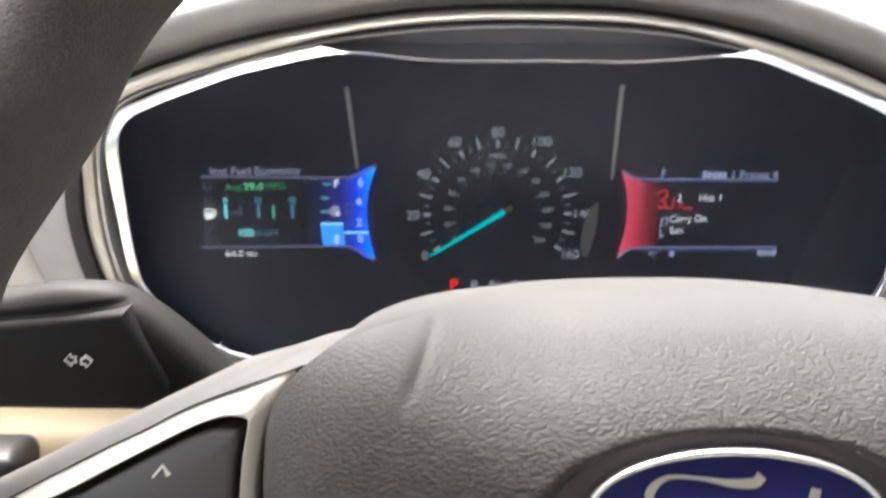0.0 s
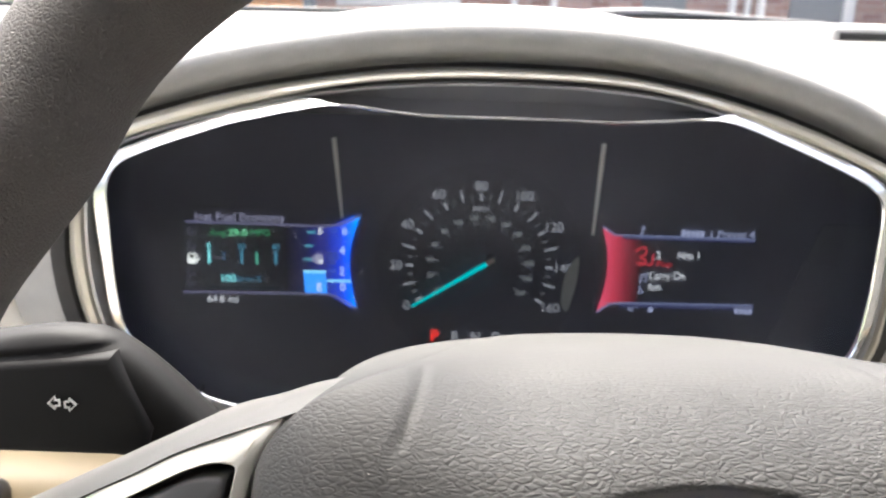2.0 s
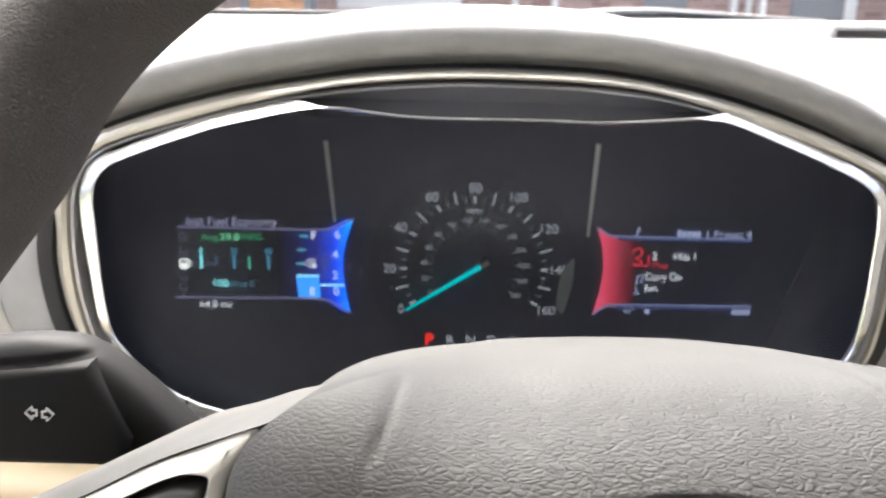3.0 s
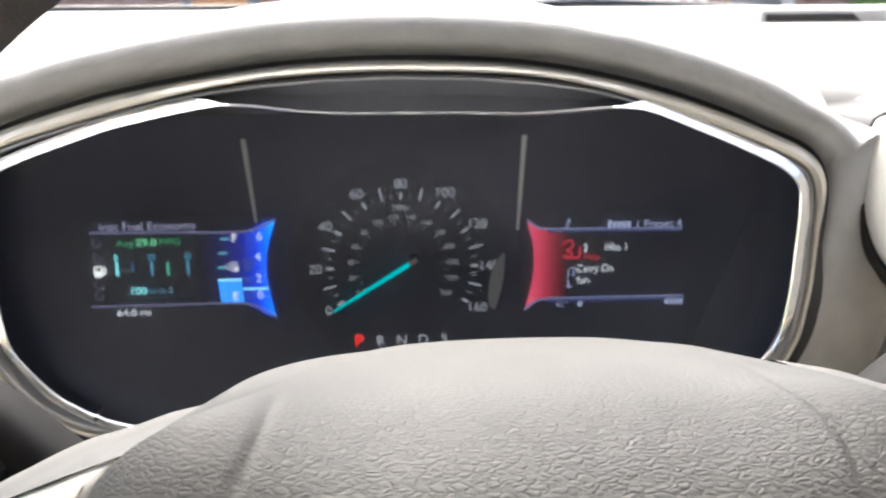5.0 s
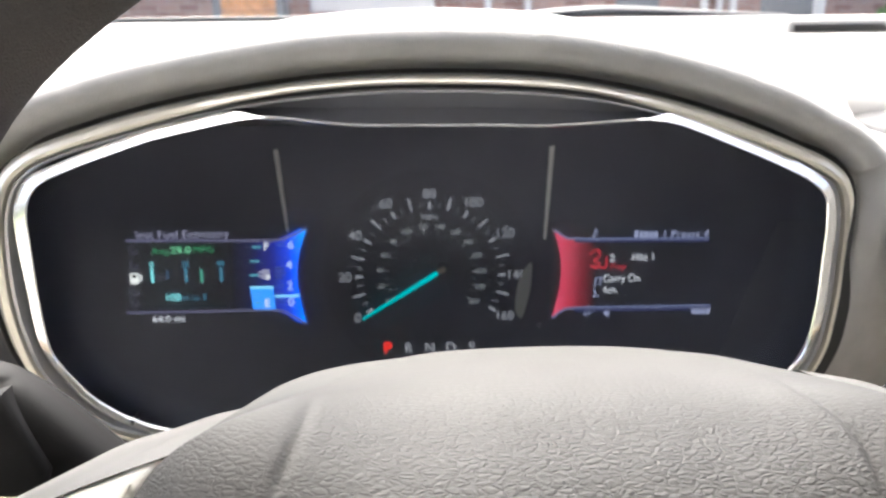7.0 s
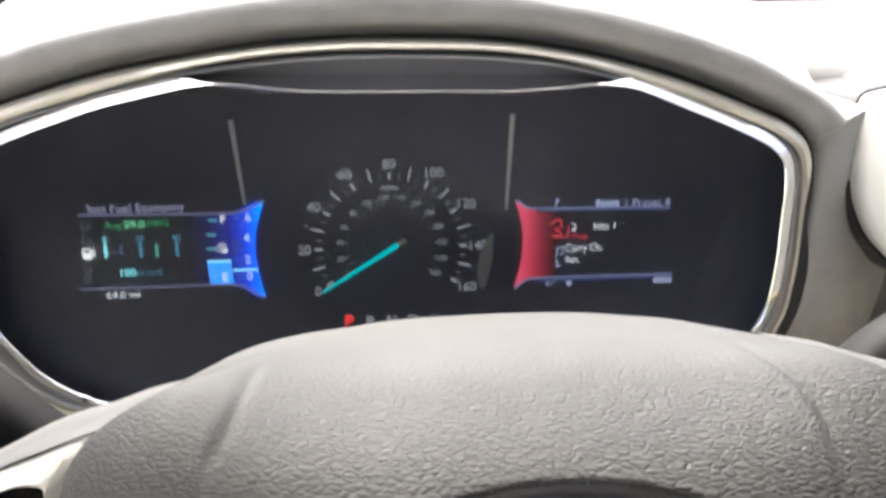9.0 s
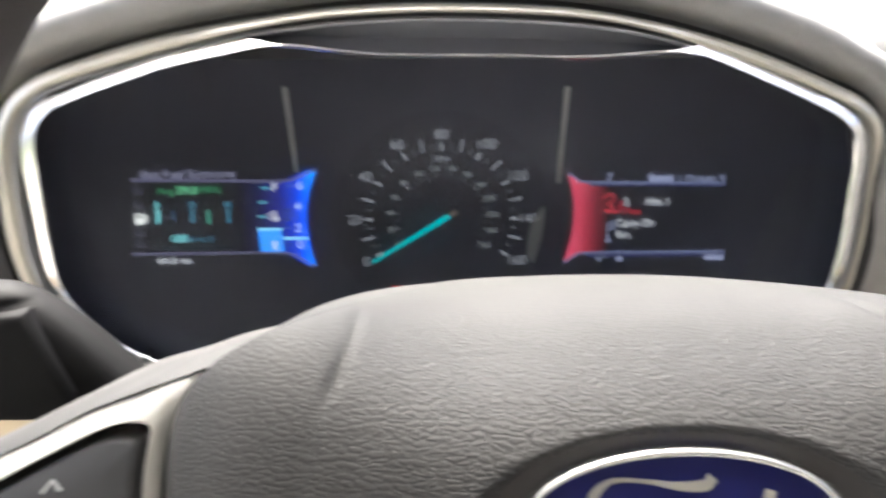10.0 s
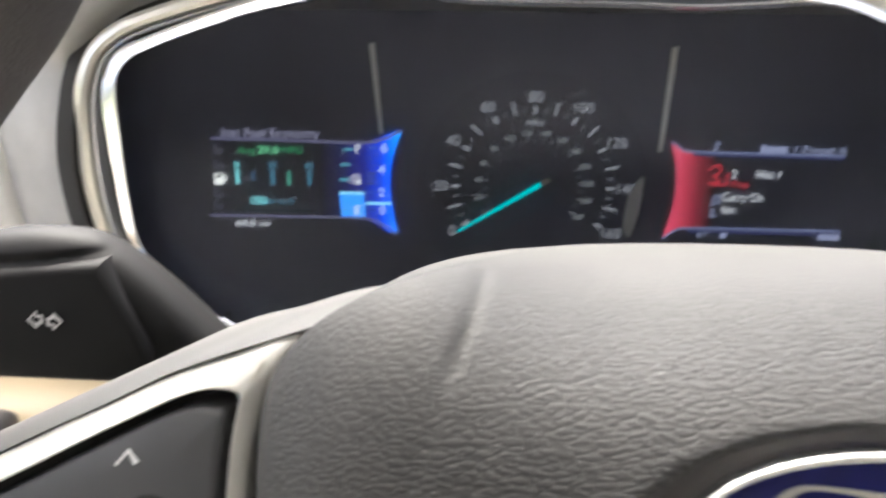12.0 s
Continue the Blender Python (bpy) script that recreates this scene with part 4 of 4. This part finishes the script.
def spoke(s):
    def P(pts):
        return [(CU + s * (u - CU), v) for u, v in pts]

    gap = P([(-0.0650, 0.0296), (-0.0735, 0.0266), (-0.0848, 0.0228), (-0.0954, 0.0188), (-0.1054, 0.0138), (-0.116, 0.0088), (-0.135, -0.001), (-0.150, -0.010)])
    crown = P([(-0.0570, 0.0330), (-0.066, 0.0314), (-0.0715, 0.0301), (-0.0790, 0.0276), (-0.0900, 0.0245), (-0.1030, 0.0185), (-0.128, 0.0065), (-0.150, -0.004)])
    gap_c, crown_c = curve_through(gap, 6), curve_through(crown, 6)
    rows = []
    for (gx, gv), (cx, cv) in zip(gap_c, crown_c):
        up = 0.0015 * smooth01(0.094, 0.070, abs(cx - CU)) - 0.004 * smooth01(0.0715, 0.064, abs(cx - CU))
        rows.append([(gx + s * 0.005, gv - 0.004, 0.004), (gx + s * 0.003, gv - 0.002, 0.016 + 0.4 * up), (gx, gv + 0.0003, 0.0225 + 0.4 * up), (gx + (cx - gx) * 0.25, gv + (cv - gv) * 0.3, 0.0200 + 0.6 * up), (gx + (cx - gx) * 0.6, gv + (cv - gv) * 0.68, 0.0150 + 0.85 * up),
                     (cx, cv, 0.008 + up), (cx, cv + 0.0008, -0.004 + up), (cx, cv - 0.001, -0.020)])
    cover = part("spoke_cover", grid(rows), M_SMOOTH, wheel, "smooth grey leather spoke cover", 60)
    outer = P([(-0.0740, 0.0265), (-0.0848, 0.0226), (-0.0954, 0.0186), (-0.1054, 0.0136), (-0.116, 0.0086), (-0.138, -0.0035), (-0.146, -0.018), (-0.138, -0.034), (-0.110, -0.040),
               (-0.0850, -0.034), (-0.0828, -0.012), (-0.0826, 0.002), (-0.0815, 0.0100), (-0.0795, 0.0170)])
    inner = P([(-0.0836, 0.0166), (-0.0872, 0.0172), (-0.0906, 0.0166), (-0.0967, 0.0141), (-0.1162, 0.0042), (-0.132, -0.005), (-0.138, -0.018), (-0.130, -0.029), (-0.110, -0.033),
               (-0.0880, -0.028), (-0.0860, -0.012), (-0.0851, 0.002), (-0.0845, 0.0090), (-0.0836, 0.0140)])
    oc, ic = curve_through(outer, 5, True), curve_through(inner, 5, True)
    rows = []
    for (a, b), (c, d) in zip(oc, ic):
        m = ((a + c) / 2, (b + d) / 2)
        low = 0.0020
        rows.append([(a, b, 0.014), (a, b, 0.0238 - low), (a + (c - a) * 0.06, b + (d - b) * 0.06, 0.0244 - low), (m[0], m[1], 0.0246 - 0.4 * low), (c + (a - c) * 0.06, d + (b - d) * 0.06, 0.0247), (c, d, 0.0243), (c, d, 0.014)])
    trim = part("spoke_trim", grid(rows, closed_u=True), M_SILVER, wheel, "silver painted spoke trim", 40)
    part("crease", flat(ribbon([(CU + s * (u - CU), v) for u, v in ((-0.0796, 0.0220), (-0.0812, 0.0192), (-0.0830, 0.0166))], [0.0001, 0.0003, 0.0005], -0.0244, 0.0006)), M_CHAMP, trim, "fine crease in the trim")
    back = part("spoke_back", flat(slab([(CU + s * -0.115 + (a - CU - s * -0.115) * 1.04, -0.008 + (b + 0.008) * 1.06) for a, b in oc], -0.0115, 0.005)), M_BLACK, wheel)
    cx, cv = CU + s * (-0.1075 - CU), -0.008
    key = [(cx + (a - cx) * 0.90, cv + (b - cv) * 0.91 - 0.0004) for a, b in ic]
    rings = [[(cx + (a - cx) * e, cv + (b - cv) * e, n) for a, b in key] for e, n in ((1.0, 0.010), (1.0, 0.0218), (0.992, 0.0232), (0.975, 0.0240), (0.94, 0.0243), (0.5, 0.0244), (0.01, 0.0244))]
    field = part("button_field", grid(rings, closed_v=True), M_BUTTON, wheel, "dark grey button pad", 50)
    kx = CU + s * (-0.1010 - CU)
    part("chevron", flat(ribbon([(kx - 0.0021, 0.0046), (kx, 0.0070), (kx + 0.0013, 0.0050)], [0.0005, 0.0007, 0.0010], -0.0245, 0.0004)), M_PRINT, field, "white chevron")
    part("key_gap", flat(slab(oval(CU + s * (-0.0975 - CU), -0.0015, 0.0030, 0.0016, 20), -0.0244, -0.02)), M_BLACK, field)
    if s < 0:
        for ob in (cover, trim, back, field):
            ob.location = (-0.0085, 0.0046, 0.0)


spoke(1)
spoke(-1)
part("boss", flat(slab(oval(CU, -0.01, 0.075, 0.045, 48, 3), 0.010, 0.06)), M_BLACK, wheel)

# ---------------------------------------------------------------- car body round the seat, mostly out of view
shell = thing("car_cabin", pose(0, 0, 0), "car cabin shell with roof lining and pillars, unseen walls added to shape the light", "car body", kind="structure")
part("roof", block(-0.72, -2.2, 1.60, 0.95, -0.33, 1.64), M_LINER, shell)
# unseen wall close behind the seat, added to cut light from the rear
part("unseen_rear_block", block(-0.72, -1.16, 0.3, 0.95, -1.10, 1.46), M_DOORSKIN, shell)
part("floor_pan", block(-0.72, -2.2, 0.28, 0.95, 0.5, 0.3), M_DOORSKIN, shell)
# unseen sides: low left lets light in, high right and pillars block it
for x0, x1 in ((-0.78, -0.72), (0.95, 1.01)):
    part("unseen_side_wall", block(x0, -2.2, 0.3, x1, 0.62, 0.60 if x0 < 0 else 1.40), M_DOORSKIN, shell)
    part("unseen_side_pillar", block(x0, -1.09, 0.60 if x0 < 0 else 0.84, x1, -0.90 if x0 < 0 else -0.64, 1.62), M_DOORSKIN, shell)
    part("rear_quarter", block(x0, -2.2, 1.07, x1, -1.095, 1.34), M_DOORSKIN, shell)
    xm = (x0 + x1) / 2
    pil = [(xm, 0.64, 0.93), (xm * 0.93 + 0.006, -0.33, 1.62)]
    bm = grid([[(p[0] - 0.03, p[1], p[2]), (p[0] + 0.03, p[1], p[2]), (p[0] + 0.03, p[1] + 0.08, p[2] + 0.02), (p[0] - 0.03, p[1] + 0.08, p[2] + 0.02)] for p in pil], closed_v=True)
    part("front_pillar", bm, M_DOORSKIN, shell)
part("firewall", block(-0.72, 0.60, 0.3, 0.95, 0.64, 1.04), M_BLACK, shell)

ws = thing("windscreen", pose(0, 0, 0), "clear raked car windscreen", "windscreen", kind="structure")
glass = part("pane", grid([[(-0.72, 0.70, 1.07), (-0.72, -0.33, 1.60)], [(0.95, 0.70, 1.07), (0.95, -0.33, 1.60)]]), sheer("windscreen_glass", 0.045, 0.02), ws)
glass.visible_shadow = False

part("cowl", block(-0.72, 0.645, 1.0, 0.95, 0.86, 1.091, 0.01), M_BLACK, shell, "black cowl below the windscreen")
wip = thing("windscreen_wiper", pose(0, 0, 0), "black wiper resting on the cowl below the windscreen", "wiper")


def rod(pts, y, r):
    return grid([[(x, y + r * math.cos(t), z + r * 0.8 * math.sin(t)) for t in (2 * math.pi * k / 10 for k in range(10))] for x, z in curve_through(pts, 6)], closed_v=True)


part("wiper_arm", rod([(0.10, 1.096), (0.18, 1.104), (0.26, 1.107), (0.36, 1.102), (0.50, 1.094)], 0.76, 0.009), M_BLACK, wip)
part("wiper_rubber", rod([(0.02, 1.094), (0.3, 1.096), (0.55, 1.094)], 0.735, 0.005), M_BLACK, wip)

# ---------------------------------------------------------------- outside


def rough_stuff(name, base, scale, rough=0.9, depth=0.5, dist=0.02):
    m, n, l, b = nodes_of(name)
    tc = n.new("ShaderNodeTexCoord")
    a = n.new("ShaderNodeTexNoise")
    a.inputs["Scale"].default_value = scale
    a.inputs["Detail"].default_value = 6
    l.new(tc.outputs["Object"], a.inputs["Vector"])
    l.new(ramp(n, l, a.outputs[0], [(0.3, tone(base, 0.7)), (0.7, tone(base, 1.25))]), b.inputs["Base Color"])
    b.inputs["Roughness"].default_value = rough
    bp = n.new("ShaderNodeBump")
    bp.inputs["Strength"].default_value = depth
    bp.inputs["Distance"].default_value = dist
    l.new(a.outputs[0], bp.inputs["Height"])
    l.new(bp.outputs[0], b.inputs["Normal"])
    return m


M_LAWN = rough_stuff("lawn_green", (0.085, 0.105, 0.05), 6.0)
M_DRIVE = rough_stuff("concrete_drive", (0.33, 0.31, 0.28), 9.0, depth=0.2)
M_MORTAR = rough_stuff("mortar", (0.32, 0.28, 0.25), 20.0, depth=0.3)
M_WHITE = plastic("white_trim_paint", (0.55, 0.54, 0.51), 0.5, 300, 0.2)
M_DOOR = plastic("grey_door_paint", (0.12, 0.125, 0.125), 0.5, 300, 0.2)
M_WOOD = rough_stuff("orange_wood", (0.42, 0.20, 0.07), 14.0, 0.7, 0.3)
M_LEAF = rough_stuff("bush_leaf", (0.09, 0.17, 0.04), 40.0, 0.6, 0.3)


def brick_mat():
    m, n, l, b = nodes_of("red_brick")
    oi = n.new("ShaderNodeNewGeometry")
    l.new(ramp(n, l, oi.outputs["Random Per Island"], [(0.0, (0.19, 0.095, 0.07)), (0.5, (0.25, 0.14, 0.105)), (1.0, (0.32, 0.20, 0.155))]), b.inputs["Base Color"])
    b.inputs["Roughness"].default_value = 0.9
    return m


M_BRICK = brick_mat()
ground = tagged(new("ground", finish("ground", grid([[(x, y, 0.0) for y in (-400, 0, 400)] for x in (-400, 0, 400)]), M_LAWN)), "green lawn round the house", "ground", kind="structure")
drive = tagged(new("driveway", finish("driveway", block(-7.0, -6.0, 0.004, 7.0, 9.4, 0.03), M_DRIVE)), "pale concrete driveway", "driveway", kind="structure")
HY = 9.5
house = thing("house", pose(0, HY, 0), "red brick house with white posts and grey doors", "house")
part("wall", block(-9, 0.0, 0.0, 9, 0.3, 3.0), M_MORTAR, house)
vs, fs = [], []
for row in range(8, 20):
    z = row * 0.075
    for k in range(-20, 40):
        x = k * 0.225 + (0.1125 if row % 2 else 0)
        i = len(vs)
        d = random.uniform(0.008, 0.014)
        vs += [(x, -d, z), (x + 0.213, -d, z), (x + 0.213, -d, z + 0.064), (x, -d, z + 0.064), (x, 0.002, z), (x + 0.213, 0.002, z), (x + 0.213, 0.002, z + 0.064), (x, 0.002, z + 0.064)]
        fs += [(i, i + 1, i + 2, i + 3), (i + 4, i + 5, i + 1, i), (i + 3, i + 2, i + 6, i + 7), (i + 5, i + 6, i + 2, i + 1), (i + 7, i + 4, i, i + 3)]
me = bpy.data.meshes.new("brick_courses")
me.from_pydata(vs, [], fs)
me.materials.append(M_BRICK)
bc = tagged(new("brick_courses", me), "red brick courses", kind="stuff")
bc.parent = house
part("roof", grid([[(-9.4, -0.5, 2.9), (-9.4, 3.0, 5.0)], [(9.4, -0.5, 2.9), (9.4, 3.0, 5.0)]]), rough_stuff("roof_shingle", (0.1, 0.09, 0.085), 8.0), house)
for x0, x1 in ((2.15, 2.62), (3.78, 4.36)):
    part("door", block(x0, -0.05, 0.03, x1, -0.016, 2.1), M_DOOR, house, "dark grey panel door")
for x, w in ((0.72, 0.06), (1.16, 0.06), (3.13, 0.07), (3.30, 0.05), (3.45, 0.07), (4.42, 0.12)):
    part("post", block(x - w / 2, -0.10, 0.03, x + w / 2, -0.017, 2.6, 0.01), M_WHITE, house, "white painted post")
part("window", block(-1.25, -0.06, 0.72, 0.12, -0.016, 0.95, 0.01), M_WHITE, house, "white window sill")
bench = thing("wooden_planter", pose(-1.8, HY - 0.55, 0.0), "orange wooden planter box by the house wall", "planter")
for k in range(6):
    part("board", block(-0.28, -0.2, 0.03 + k * 0.15, 0.28, 0.2, 0.17 + k * 0.15, 0.008), M_WOOD, bench)
part("post", block(-0.36, -0.22, 0.03, -0.29, 0.22, 0.98, 0.006), M_DOOR, bench)
part("post", block(0.29, -0.22, 0.03, 0.36, 0.22, 0.98, 0.006), M_DOOR, bench)

bush = thing("bush", pose(5.15, HY - 0.75, 0.0), "rounded green clipped bush by the house", "bush", "bushes by the house")
rng = random.Random(4)
vs, fs = [], []
for k in range(2600):
    th, ph = rng.uniform(0, 2 * math.pi), math.acos(rng.uniform(-0.6, 1))
    r = 0.42 * rng.uniform(0.75, 1.06)
    c = Vector((r * math.sin(ph) * math.cos(th), r * math.sin(ph) * math.sin(th), 0.42 + r * math.cos(ph)))
    q = Euler((rng.uniform(0, 6.3), rng.uniform(0, 6.3), rng.uniform(0, 6.3))).to_matrix()
    i = len(vs)
    vs += [tuple(c + q @ Vector(p)) for p in ((-0.012, -0.03, 0), (0.012, -0.03, 0.004), (0.018, 0.02, 0), (0, 0.045, 0.004), (-0.018, 0.02, 0))]
    fs.append((i, i + 1, i + 2, i + 3, i + 4))
me = bpy.data.meshes.new("foliage")
me.from_pydata(vs, [], fs)
me.materials.append(M_LEAF)
lf = tagged(new("foliage", me), kind="stuff")
lf.parent = bush
part("stem", grid([[(0.03 * math.cos(t) * (1 - h), 0.03 * math.sin(t) * (1 - h), h * 0.6) for t in (2 * math.pi * k / 8 for k in range(8))] for h in (0, 0.5, 0.9)], closed_v=True), M_WOOD, bush)
copy_thing(bush, pose(-4.35, HY - 1.1, 0.0) @ Matrix.Diagonal((2.0, 1.6, 1.75, 1)))
copy_thing(bush, pose(-5.9, HY - 1.0, 0.0) @ Matrix.Diagonal((2.1, 1.6, 1.6, 1)))
